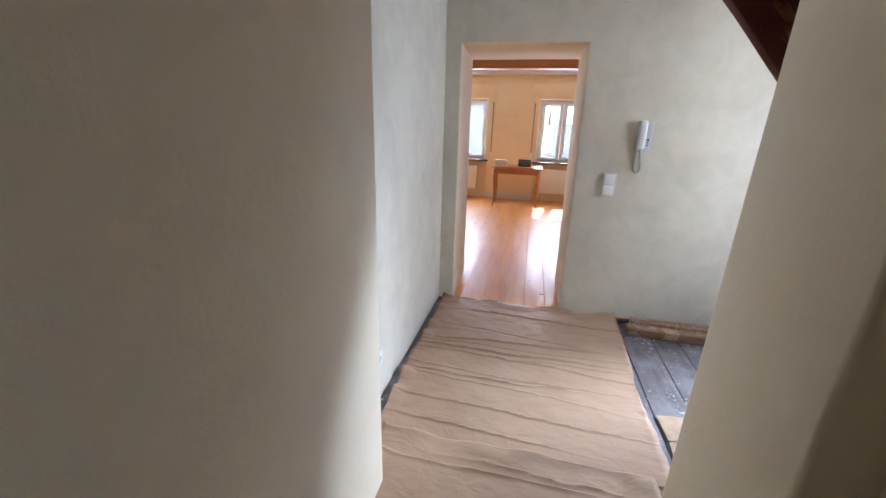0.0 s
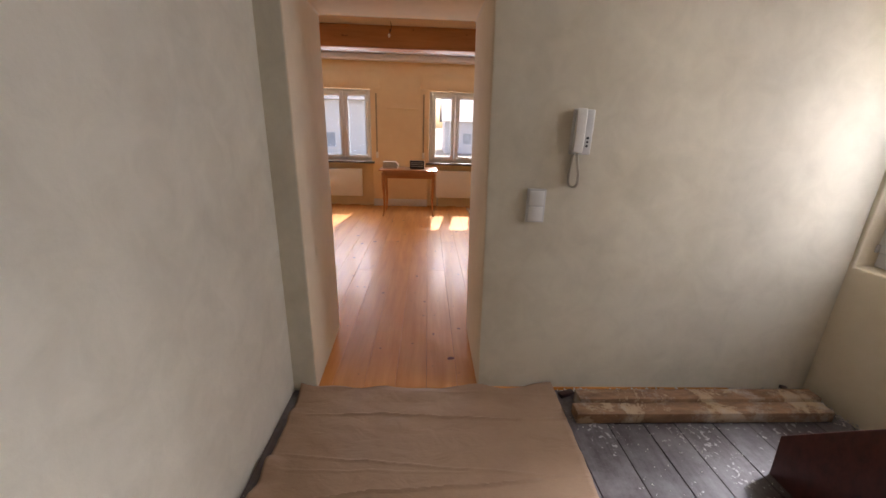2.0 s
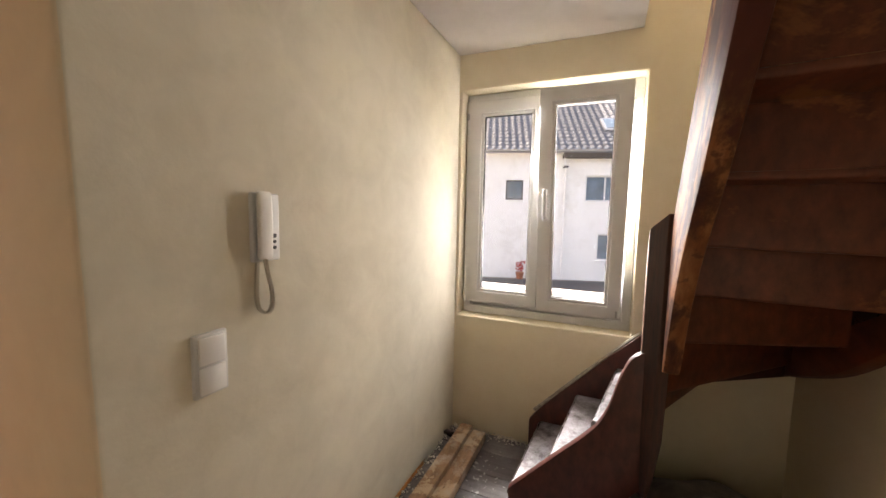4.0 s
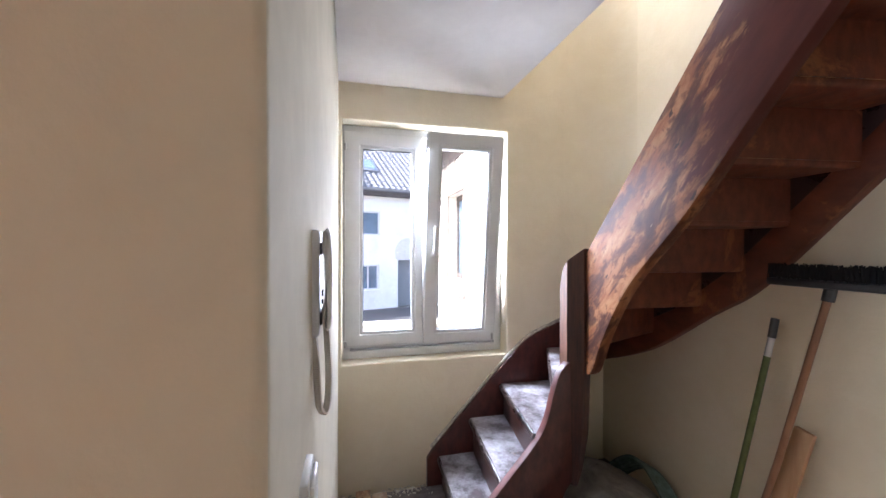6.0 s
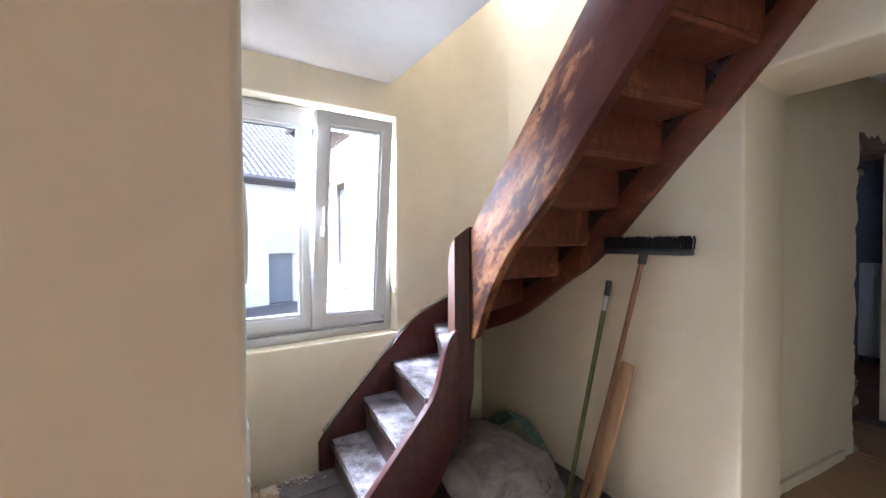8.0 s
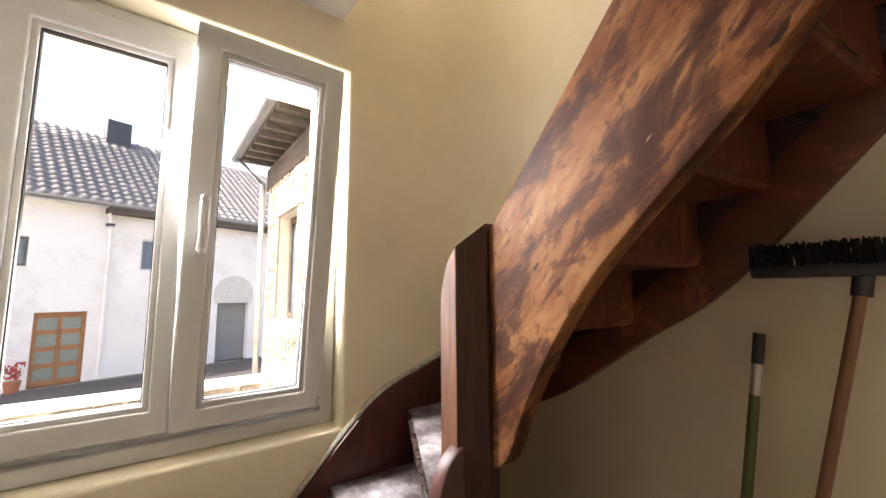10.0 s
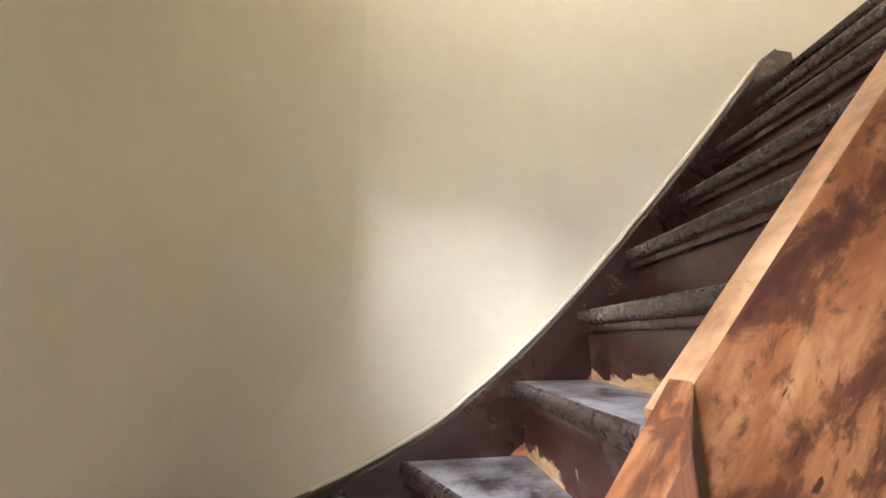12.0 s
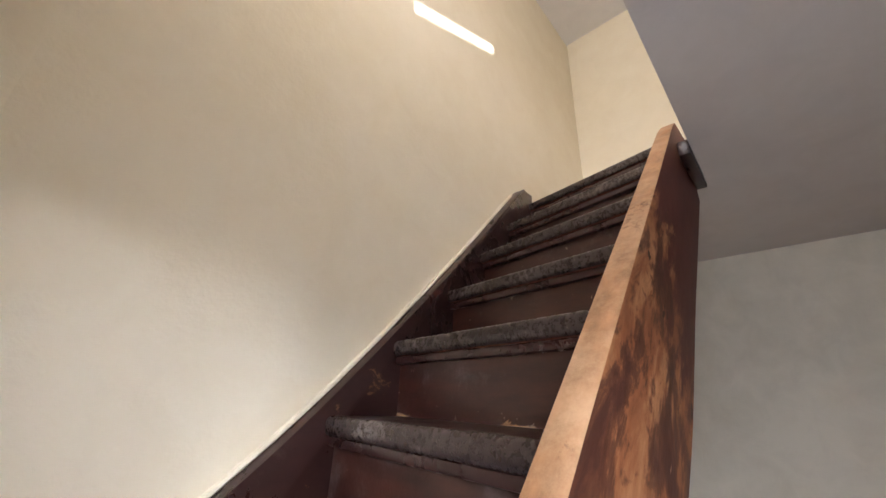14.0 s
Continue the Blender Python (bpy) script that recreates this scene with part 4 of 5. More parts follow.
def kraft(name, x0, x1, y0, y1, z, label, seed, nx=80, ny=330, skew=0.0):
    bm = bmesh.new()
    rows = []
    rnd = random.Random(int(seed * 10))
    folds = [(y0 + (y1 - y0) * rnd.random(), 0.04 + rnd.gauss(0, 0.045), rnd.choice((0.2, 0.3, 0.4, 0.6, 0.9)), rnd.uniform(0.1, 0.9), rnd.uniform(0.25, 0.9)) for _ in range(int(11 * (y1 - y0)))]
    for j in range(ny + 1):
        row = []
        for i in range(nx + 1):
            u, v = i / nx, j / ny
            ex = 0.018 * noise.noise((v * 9, seed, 0.3)) + 0.03 * noise.noise((v * 3, seed, 9))
            x = x0 + (x1 - x0) * u + skew * (v - 1) * u + (ex if i == nx else ex * 0.6 if i == 0 else 0)
            y = y0 + (y1 - y0) * v + (0.02 * noise.noise((u * 6, seed, 4)) if j in (0, ny) else 0)
            h = 0.008 * (1 + noise.noise((x * 2.6, y * 2.6, seed))) + 0.005 * abs(noise.noise((x * 5 + y * 3, y * 8 - x * 2, seed + 3)))
            for fy, tilt, amp, mid_u, reach in folds:
                d = y - fy + tilt * (x - 0.6) - 0.03 * noise.noise((u * 2.6, fy * 7, seed)) - 0.008 * noise.noise((u * 11, fy * 7, seed))
                if abs(d) < 0.03:
                    h += 0.015 * amp * max(0.0, 1 - abs(d) / (0.005 if d > 0 else 0.012)) * math.exp(-((u - mid_u) / reach) ** 4)
            rim = u * (x1 - x0) if u < 0.5 else 2.2 * (1 - u) * (x1 - x0)
            if rim < 0.09:
                h += (0.042 if u < 0.5 else 0.02) * (1 - rim / 0.09) * max(0, noise.noise((y * 11, u, seed + 1)) + 0.12)
            end = (1 - v) * (y1 - y0)
            if end < 0.12:
                h += 0.035 * (1 - end / 0.12) * max(0, noise.noise((x * 5, end * 8, seed + 2)) + 0.35)
            row.append(bm.verts.new((x, y, z + max(0.0015, h))))
        rows.append(row)
    for A, B in zip(rows, rows[1:]):
        for i in range(nx):
            bm.faces.new((A[i], A[i + 1], B[i + 1], B[i]))
    ob = part(name, bm, M_KRAFT)
    sol = ob.modifiers.new("thickness", "SOLIDIFY")
    sol.thickness, sol.offset = 0.0012, 1.0
    return tagged(ob, label, "paper sheet", "kraft paper sheets")


kraft("kraft_paper", -0.085, 1.33, -1.66, -0.004, 0.0, "creased brown kraft paper sheet covering the hall floor", 3.3, skew=0.06)
kraft("kraft_paper", -0.02, 1.20, -4.1, -1.60, 0.022, "creased brown kraft paper sheet laid through the passage", 8.1, 60, 300)
M_CARD = plain("corrugated_card", (0.42, 0.29, 0.18), 0.8, vary=0.15, scale=20, bumps=0.2)
for x, y, z, w, l, turn, tip in ((1.47, -1.22, 0.012, 0.26, 0.17, 4, 6), (1.45, -1.42, 0.006, 0.22, 0.22, -6, -3)):
    bm = bmesh.new()
    pts = [(-w / 2, 0.0), (-w / 2, 0.004), (-w / 4, 0.012), (0, 0.010), (w / 4, 0.02), (w / 2, 0.012), (w / 2, 0.007), (w / 4, 0.015), (0, 0.005), (-w / 4, 0.007)]
    prism(bm, pts, PUT_XZ, -l / 2, l / 2)
    ob = tagged(part("cardboard_piece", bm, M_CARD), "bent piece of brown cardboard lying on the boards", "cardboard", "cardboard pieces")
    ob.matrix_basis = pose(x, y, z - 0.006, tip * 0.2, 0, turn)

# the block under the stair foot
blk = tagged(part("support_block", obox(bmesh.new(), pose(2.30, -0.965, 0.055, 0, 0, 25), 0.09, 0.10, 0.11, 0.012), plain("wrapped_block", (0.50, 0.47, 0.42), 0.7, vary=0.4, scale=30, bumps=0.5)), "small plaster-smeared block under the foot of the stairs", "block")

# dusty sheet heaped under the stairs
def dust_material():
    m, nt, b = nodes_of("dusty_film")
    f = noise_node(nt, 5.0, 7, 0.7, space="World", distort=1.0)
    nt.links.new(ramp(nt, f, [(0.30, (0.06, 0.06, 0.06)), (0.40, (0.24, 0.225, 0.21)), (0.60, (0.46, 0.43, 0.395))]), b.inputs["Base Color"])
    nt.links.new(ramp(nt, f, [(0.35, (0.2,) * 3), (0.55, (0.8,) * 3)]), b.inputs["Roughness"])
    bump(nt, b, noise_node(nt, 14, 5, 0.6, space="World"), 0.5, 0.02)
    return m


bm = bmesh.new()
rows = []
for j in range(61):
    row = []
    for i in range(71):
        u, v = i / 70, j / 60
        x, y = 1.85 + 0.95 * u, -1.775 + 0.70 * v
        r = math.hypot((x - 2.36) / 0.52, (y + 1.45) / 0.37) + 0.16 * noise.noise((x * 4, y * 4, 1))
        h = 0.165 * max(0.0, 1 - r * r) ** 0.7 + 0.035 * noise.noise((x * 7, y * 7, 3)) * max(0, 1.1 - r) + 0.014 * abs(noise.noise((x * 20, y * 22, 5)))
        row.append(bm.verts.new((x, y, 0.004 + max(0.0, h))))
    rows.append(row)
for A, B in zip(rows, rows[1:]):
    for i in range(70):
        q = (A[i].co + B[i + 1].co) / 2
        if math.hypot((q.x - 2.34) / 0.52, (q.y + 1.44) / 0.37) + 0.10 * noise.noise((q.x * 6, q.y * 6, 8)) < 1.03:
            bm.faces.new((A[i], A[i + 1], B[i + 1], B[i]))
bmesh.ops.delete(bm, geom=[v for v in bm.verts if not v.link_faces], context="VERTS")
ob = tagged(part("plastic_sheet", bm, dust_material()), "crumpled dusty grey plastic sheet heaped under the stairs", "plastic sheet")
sol = ob.modifiers.new("thickness", "SOLIDIFY")
sol.thickness = 0.002
bm = bmesh.new()
for k in range(5):
    pts = [(2.08 + 0.10 * t + 0.02 * k + 0.03 * noise.noise((t * 3, k, 1)), -1.768 + 0.012 * k + 0.012 * noise.noise((t * 5, k, 4)), 0.03 + 0.17 * math.sin(math.pi * min(1, t / 5)) + 0.006 * k) for t in range(6)]
    tube(bm, smooth_line(pts, 4), 0.012, 6)
tagged(part("plastic_foil_roll", bm, plain("green_foil", (0.16, 0.24, 0.20), 0.25, vary=0.3, scale=30, bumps=0.6)), "crumpled strip of pale green plastic foil by the wall", "plastic foil")

# broom, pole and board leaning on the wall
M_HANDLE = wood("broom_stick", (0.20, 0.09, 0.045), (0.34, 0.17, 0.09), 2, 0.5, 14)
br = thing("broom", (1.78, -1.66, 0.0), "wide black-bristled broom leaning upside down on the wall", "broom")
part("handle", tube(bmesh.new(), [(1.785, -1.655, 0.0), (1.645, -1.70, 0.63), (1.497, -1.735, 1.335)], 0.0125, 10), M_HANDLE, br)
part("head", boxed(1.285, 1.695, -1.765, -1.705, 1.335, 1.365, 0.008), M_DARKPL, br)
random.seed(3)
bm = bmesh.new()
for k in range(520):
    x, y = random.uniform(1.282, 1.698), random.uniform(-1.765, -1.705)
    lean = random.gauss(0, 0.006)
    tube(bm, [(x, y, 1.362), (x + lean, min(-1.70, y + random.gauss(0, 0.004)), 1.362 + random.uniform(0.045, 0.062))], 0.0022, 3)
part("bristles", bm, plain("black_bristle", (0.008, 0.008, 0.009), 0.8), br, "dense black bristles")
part("socket", tube(bmesh.new(), [(1.505, -1.733, 1.29), (1.497, -1.735, 1.338)], 0.019, 10), M_DARKPL, br)
po = thing("green_pole", (1.83, -1.62, 0.0), "thin green painted pole with a metal end leaning on the wall", "pole")
part("rod", tube(bmesh.new(), [(1.835, -1.608, 0.0), (1.72, -1.752, 1.03)], 0.0125, 10), plain("green_paint", (0.10, 0.13, 0.035), 0.4, vary=0.25, scale=20), po)
part("metal_sleeve", tube(bmesh.new(), [(1.72, -1.752, 1.03), (1.711, -1.763, 1.11)], 0.0125, 10), M_CHROME, po)
part("end_cap", tube(bmesh.new(), [(1.711, -1.763, 1.11), (1.702, -1.770, 1.19)], 0.0145, 10), M_DARKPL, po)
d = (Vector((1.585, -1.755, 0.78)) - Vector((1.745, -1.69, 0.0)))
m = Matrix.Translation(Vector((1.745, -1.69, 0.0)) + d / 2) @ Vector((0, 0, 1)).rotation_difference(d).to_matrix().to_4x4()
ob = tagged(part("leaning_board", obox(bmesh.new(), pose(0, 0, 0), 0.066, 0.022, d.length, 0.003), wood("pale_board", (0.42, 0.24, 0.12), (0.60, 0.40, 0.24), 2, 0.7, 14)), "short pale pine board leaning behind the broom", "board")
ob.matrix_basis = m

# passage
tagged(part("baseboard_passage", prism(bmesh.new(), [(1.252, -2.302), (1.232, -2.302), (1.10, -3.30), (1.12, -3.30)], PUT_XY, 0.0, 0.09, 0.003), M_HALL), "low cream baseboard in the passage", "baseboard", kind="structure")

M_IRON = plain("black_iron", (0.02, 0.02, 0.022), 0.5)
M_BRASS = plain("brass", (0.55, 0.36, 0.12), 0.3, 1.0, 0.1)
gr = thing("grille_radiator", (1.47, -6.33, 0.0), "tall white radiator with a pierced front in the half-gutted room", "radiator")
part("back_panel", boxed(1.385, 1.565, -6.37, -6.355, 0.06, 1.13, 0.004), M_RAD, gr)
for k in range(7):
    x = 1.392 + k * 0.027
    part("upright_bar", boxed(x, x + 0.014, -6.354, -6.335, 0.08, 1.11, 0.003), M_RAD, gr)
for k in range(20):
    part("cross_bar", boxed(1.39, 1.56, -6.334, -6.328, 0.09 + k * 0.053, 0.112 + k * 0.053), M_RAD, gr)
for x in (1.41, 1.54):
    part("foot", boxed(x - 0.012, x + 0.012, -6.37, -6.33, -0.004, 0.06, 0.003), M_IRON, gr)
ps = thing("iron_post", (1.345, -6.2, 0.0), "black iron post with a round brass knob beside the radiator", "post")
part("shaft", tube(bmesh.new(), [(1.345, -6.2, -0.004), (1.345, -6.2, 1.28)], 0.032, 12), M_IRON, ps)
part("knob", tube(bmesh.new(), [(1.345, -6.2, 1.28 + 0.16 * k / 8) for k in range(9)], 0.03, 12, [0.02, 0.022, 0.03, 0.042, 0.046, 0.043, 0.034, 0.02, 0.006]), M_BRASS, ps, "round brass knob")

# ---- outside ----
def facade_material():
    m, nt, b = nodes_of("white_render")
    f = add_fac(nt, noise_node(nt, 0.9, 5, 0.6, space="World"), noise_node(nt, 5, 6, 0.7, space="World"), 0.6, 0.4)
    nt.links.new(ramp(nt, f, [(0.32, (0.70, 0.68, 0.64)), (0.5, (0.85, 0.84, 0.82))]), b.inputs["Base Color"])
    b.inputs["Roughness"].default_value = 0.9
    bump(nt, b, noise_node(nt, 40, 4, 0.6, space="World"), 0.3, 0.02)
    return m


M_FACADE = facade_material()
M_ASPH = plain("asphalt", (0.055, 0.055, 0.058), 0.9, vary=0.25, scale=8, bumps=0.4)
M_GROUND = plain("yard_ground", (0.22, 0.20, 0.17), 0.95, vary=0.3, scale=3, bumps=0.4)
M_TILE = plain("roof_tile_glaze", (0.14, 0.142, 0.152), 0.6, vary=0.3, scale=9)
M_STONE = plain("field_stone", (0.21, 0.185, 0.155), 0.9, vary=0.5, scale=5, bumps=0.6)
M_MORTAR = plain("pale_mortar", (0.66, 0.62, 0.56), 0.95, vary=0.15, scale=20, bumps=0.5)
M_LINTEL = plain("lintel_stone", (0.34, 0.29, 0.24), 0.9, vary=0.3, scale=6, bumps=0.5)
M_OAK = wood("door_oak", (0.28, 0.11, 0.04), (0.42, 0.19, 0.08), 2, 0.5, 12)
M_DFRAME = plain("dark_window_frame", (0.05, 0.055, 0.065), 0.4)
M_PANEG = plain("far_pane", (0.13, 0.18, 0.23), 0.08, vary=0.3, scale=2)
# paler than far_pane, with the outdoor glare put into its colour
M_PANEFAR = plain("washed_out_pane", (0.42, 0.45, 0.47), 0.2, vary=0.2, scale=2)
M_ZINC = plain("zinc", (0.35, 0.36, 0.37), 0.4, 0.8, 0.1)
# darkened so that the wood colour carries the shade under the eaves
M_FASCIA = wood("weathered_shaded_fascia", (0.04, 0.034, 0.03), (0.11, 0.09, 0.078), 0, 0.85, 10)

GZ = -1.35
gb = bmesh.new()
prism(gb, [(-900, -900), (900, -900), (900, 900), (-900, 900)], PUT_XY, GZ - 0.5, GZ)
tagged(part("ground", gb, M_GROUND), "pale dusty yard ground reaching far out", "ground", kind="structure")
ROT = Matrix.Translation((17.0, 2.9, -1.25)) @ Matrix.Rotation(radians(16.3), 4, "Z")
road = bmesh.new()
box(road, -5.6, -0.5, -30, 30, -0.099, -0.06)
ob = tagged(part("road", road, M_ASPH), "grey asphalt village street", "road", kind="structure")
ob.matrix_basis = ROT

# village house across the street: local x into the house, local y along its front
vh = thing("village_house", (17.0, 2.9, -1.35), "white rendered village house with a dark tiled roof", "house")
vh.matrix_basis = ROT
def vpart(name, bm, mat, parent=None, label=""):
    ob = obj_from(name, bm, mat)
    ob.parent = parent or vh
    if label:
        ob["label"] = label
    return ob
WINS = [(-0.40, 0.35, 3.35, 4.2), (-4.65, -3.0, 3.32, 4.42), (-4.6, -3.6, 0.8, 1.95), (2.6, 3.45, 0.88, 1.85), (4.6, 5.6, 3.2, 4.3)]
DOOR = (-1.80, -0.66, -0.1, 2.02)
GATE = (-6.75, -5.55, -0.1, 2.15)
holes = WINS + [DOOR, GATE]
us = sorted({-10.5, 14.0, *[h[0] for h in holes], *[h[1] for h in holes]})
vs = sorted({-0.2, 5.35, *[h[2] for h in holes], *[h[3] for h in holes]})
vpart("wall", grid_wall(us, vs, lambda u, v: any(h[0] < u < h[1] and h[2] < v < h[3] for h in holes), PUT_YZ, 0.0, 0.4), M_FACADE)
vpart("side_wall", prism(bmesh.new(), [(0.4, -0.2), (9.0, -0.2), (9.0, 5.35), (4.5, 9.0), (0.4, 5.6)], PUT_XZ, -10.5, -10.2), M_FACADE)
vpart("side_wall", prism(bmesh.new(), [(0.4, -0.2), (9.0, -0.2), (9.0, 5.35), (4.5, 9.0), (0.4, 5.6)], PUT_XZ, 13.7, 14.0), M_FACADE)
vpart("back_wall", boxed(9.0, 9.3, -10.5, 14.0, -0.2, 5.35), M_FACADE)
for u0, u1, v0, v1 in WINS:
    wf = vpart("window", ring(u0, u1, v0, v1, 0.07, PUT_YZ, 0.10, 0.17, 0.0), M_DFRAME if u1 < 1 and v0 > 3.3 and u0 > -1 else M_PVC)
    vpart("pane", boxed(0.13, 0.14, u0 + 0.07, u1 - 0.07, v0 + 0.07, v1 - 0.07), M_PANEG, wf)
    if u1 - u0 > 0.95:
        vpart("mullion", boxed(0.10, 0.16, (u0 + u1) / 2 - 0.03, (u0 + u1) / 2 + 0.03, v0 + 0.07, v1 - 0.07), M_PVC, wf)
    vpart("sill", boxed(-0.06, 0.12, u0 - 0.05, u1 + 0.05, v0 - 0.05, v0 - 0.001), M_FACADE, wf)
u0, u1, v0, v1 = DOOR
dr = vpart("door", ring(u0, u1, v0, v1, 0.10, PUT_YZ, 0.08, 0.16, 0.004), M_OAK, None, "brown wooden door with eight small panes")
vpart("mid_stile", boxed(0.10, 0.15, (u0 + u1) / 2 - 0.05, (u0 + u1) / 2 + 0.05, v0 + 0.1, v1 - 0.1), M_OAK, dr)
for k in range(5):
    z = v0 + 0.10 + k * (v1 - v0 - 0.2) / 4
    vpart("rail", boxed(0.10, 0.15, u0 + 0.1, u1 - 0.1, z - 0.07, z + 0.07), M_OAK, dr)
M_DOORGL = plain("frosted_pane", (0.20, 0.25, 0.23), 0.3, vary=0.25, scale=20)
vpart("pane", boxed(0.118, 0.13, u0 + 0.1, u1 - 0.1, v0 + 0.1, v1 - 0.1), M_DOORGL, dr)
vpart("gate", boxed(0.25, 0.30, GATE[0], GATE[1], GATE[2], GATE[3]), plain("grey_gate", (0.22, 0.23, 0.24), 0.7), None, "grey recessed gate")
arch = [(GATE[0] - 0.12, 2.16)] + [(-6.15 + 0.75 * math.cos(a), 2.5 + 0.75 * math.sin(a)) for a in (math.pi * k / 10 for k in range(10, -1, -1))] + [(GATE[1] + 0.12, 2.16)]
vpart("arch_stone", prism(bmesh.new(), arch, PUT_YZ, -0.03, -0.001), plain("sandstone", (0.64, 0.62, 0.58), 0.9), None, "grey stone arch above the gate")
vpart("downpipe", tube(bmesh.new(), [(-0.08, -2.15, 0.0), (-0.08, -2.15, 4.6), (-0.25, -2.05, 5.2)], 0.05, 8), M_FACADE)
vpart("wall_lamp", boxed(-0.25, 0.0, -2.22, -2.02, 4.72, 4.80, 0.01), M_DFRAME)
vpart("gutter", tube(bmesh.new(), [(-0.42, -10.6, 5.42), (-0.42, 14.1, 5.42)], 0.075, 8), M_ZINC)
vpart("eave_board", boxed(-0.40, 0.0, -10.5, -2.0, 5.12, 5.36), M_FASCIA)
vpart("eave_board", boxed(-0.40, 0.0, -1.999, 14.0, 5.30, 5.36), M_FACADE)
SL = math.atan2(9.05 - 5.45, 4.9)
rf = vpart("roof", prism(bmesh.new(), [(-0.45, 5.40), (4.5, 9.0), (9.5, 5.35), (9.5, 5.25), (4.5, 8.9), (-0.45, 5.30)], PUT_XZ, -10.7, 14.2), M_TILE)
ch = vpart("chimney", boxed(4.0, 4.7, -3.4, -2.6, 8.3, 9.75, 0.02), M_DFRAME)
SKY = [(2.0, 2.9), (-4.9, -3.9)]
for c0, c1 in SKY:
    mm = Matrix.Translation((1.35, (c0 + c1) / 2, 5.45 + 1.8 * math.tan(SL) * 1.0)) @ Matrix.Rotation(-SL, 4, "Y")
    sf = vpart("roof_window", obox(bmesh.new(), mm @ pose(0, 0, 0.03), 1.25, c1 - c0, 0.14, 0.01), M_ZINC)
    vpart("pane", obox(bmesh.new(), mm @ pose(0.05, 0, 0.105), 0.95, c1 - c0 - 0.2, 0.01), M_PANEG, sf)

# wavy roof tiles on the street slope
def tile_mesh():
    bm = bmesh.new()
    n, w, l = 6, 0.30, 0.40
    lo, hi = [], []
    for i in range(n + 1):
        y = -w / 2 + w * i / n
        z = 0.028 * math.sin(2 * math.pi * i / n)
        lo.append(bm.verts.new((-l / 2, y, z + 0.045)))
        hi.append(bm.verts.new((l / 2, y, z + 0.015)))
    bot = [bm.verts.new((v.co.x, v.co.y, v.co.z - 0.03)) for v in lo]
    for i in range(n):
        bm.faces.new((lo[i], lo[i + 1], hi[i + 1], hi[i]))
        bm.faces.new((bot[i], bot[i + 1], lo[i + 1], lo[i]))
    return bm


def tile_place(i, j):
    d = 0.17 + 0.345 * j
    return Matrix.Translation((-0.45 + d * math.cos(SL), -10.5 + 0.29 * i + 0.15, 5.43 + d * math.sin(SL) * 1.0)) @ Matrix.Rotation(-SL, 4, "Y")


src = tile_mesh()
tme = bpy.data.meshes.new("roof_tile")
src.to_mesh(tme)
src.free()
tme.materials.append(M_TILE)
for p in tme.polygons:
    p.use_smooth = True
tv = np.array([v.co[:] for v in tme.vertices])
tf = [tuple(p.vertices) for p in tme.polygons]
allv, allf, count = [], [], 0
for i in range(84):
    for j in range(18):
        m = tile_place(i, j)
        if 22 <= i < 42 and j < 15:
            ob = new("roof_tile", tme)
            ob.parent, ob.matrix_basis = rf, m
            continue
        mv = np.array(m)
        base = len(allv)
        allv.extend((tv @ mv[:3, :3].T + mv[:3, 3]).tolist())
        allf.extend(tuple(base + k for k in f) for f in tf)
me = bpy.data.meshes.new("roof_tiles")
me.from_pydata(allv, [], allf)
me.materials.append(M_TILE)
ob = new("roof_tiles", me)
ob.parent = rf
tagged(ob, kind="stuff")

# neighbouring stone house, its front running out from this one
sh = thing("stone_house", (6.5, -2.2, GZ), "rubble stone house with pale joints and a wooden eave", "house")
SW = (6.45, 7.45, 0.92, 2.45)
SD = (5.15, 5.85, GZ, 1.60)
SE = 8.25
us, vs = [3.9, SD[0], SD[1], SW[0], SW[1], SE], [GZ, SW[2], SD[3], SW[3], 3.35]
part("wall", grid_wall(us, vs, lambda u, v: (SW[0] < u < SW[1] and SW[2] < v < SW[3]) or (SD[0] < u < SD[1] and v < SD[3]), PUT_XZ, -2.4, -1.93), M_MORTAR, sh)
part("side_wall", boxed(SE - 0.4, SE, -8.0, -2.4, GZ, 3.35), M_MORTAR, sh)
part("eave_board", boxed(3.9, SE + 0.1, -1.93, -1.90, 3.05, 3.42), M_FASCIA, sh)
part("soffit", boxed(3.9, SE + 0.3, -2.3, -1.47, 3.60, 3.65), M_FASCIA, sh)
part("gutter", tube(bmesh.new(), [(3.9, -1.44, 3.62), (SE + 0.35, -1.44, 3.62)], 0.075, 10), M_ZINC, sh)
part("gutter_arm", tube(bmesh.new(), [(SE + 0.15, -1.44, 3.58), (SE + 0.05, -1.83, 3.15), (SE + 0.02, -1.84, GZ)], 0.045, 8), M_ZINC, sh, "zinc downpipe")
for k in range(14):
    part("rafter", boxed(4.0 + k * 0.33, 4.07 + k * 0.33, -2.2, -1.50, 3.50, 3.60), M_FASCIA, sh)
part("roof", prism(bmesh.new(), [(-1.40, 3.66), (-5.2, 6.4), (-9.2, 3.6), (-9.2, 3.7), (-5.2, 6.5), (-1.40, 3.76)], PUT_YZ, 3.9, SE + 0.35), M_TILE, sh)
wn1 = part("window", ring(*SW, 0.09, PUT_XZ, -2.15, -2.08, 0.004), M_FASCIA, sh, "old brown wooden window")
part("pane", boxed(SW[0] + 0.09, SW[1] - 0.09, -2.12, -2.11, SW[2] + 0.09, SW[3] - 0.09), M_PANEG, wn1)
part("lintel", boxed(SW[0] - 0.2, SW[1] + 0.2, -1.95, -1.88, SW[3] + 0.001, SW[3] + 0.28, 0.02), M_LINTEL, sh)
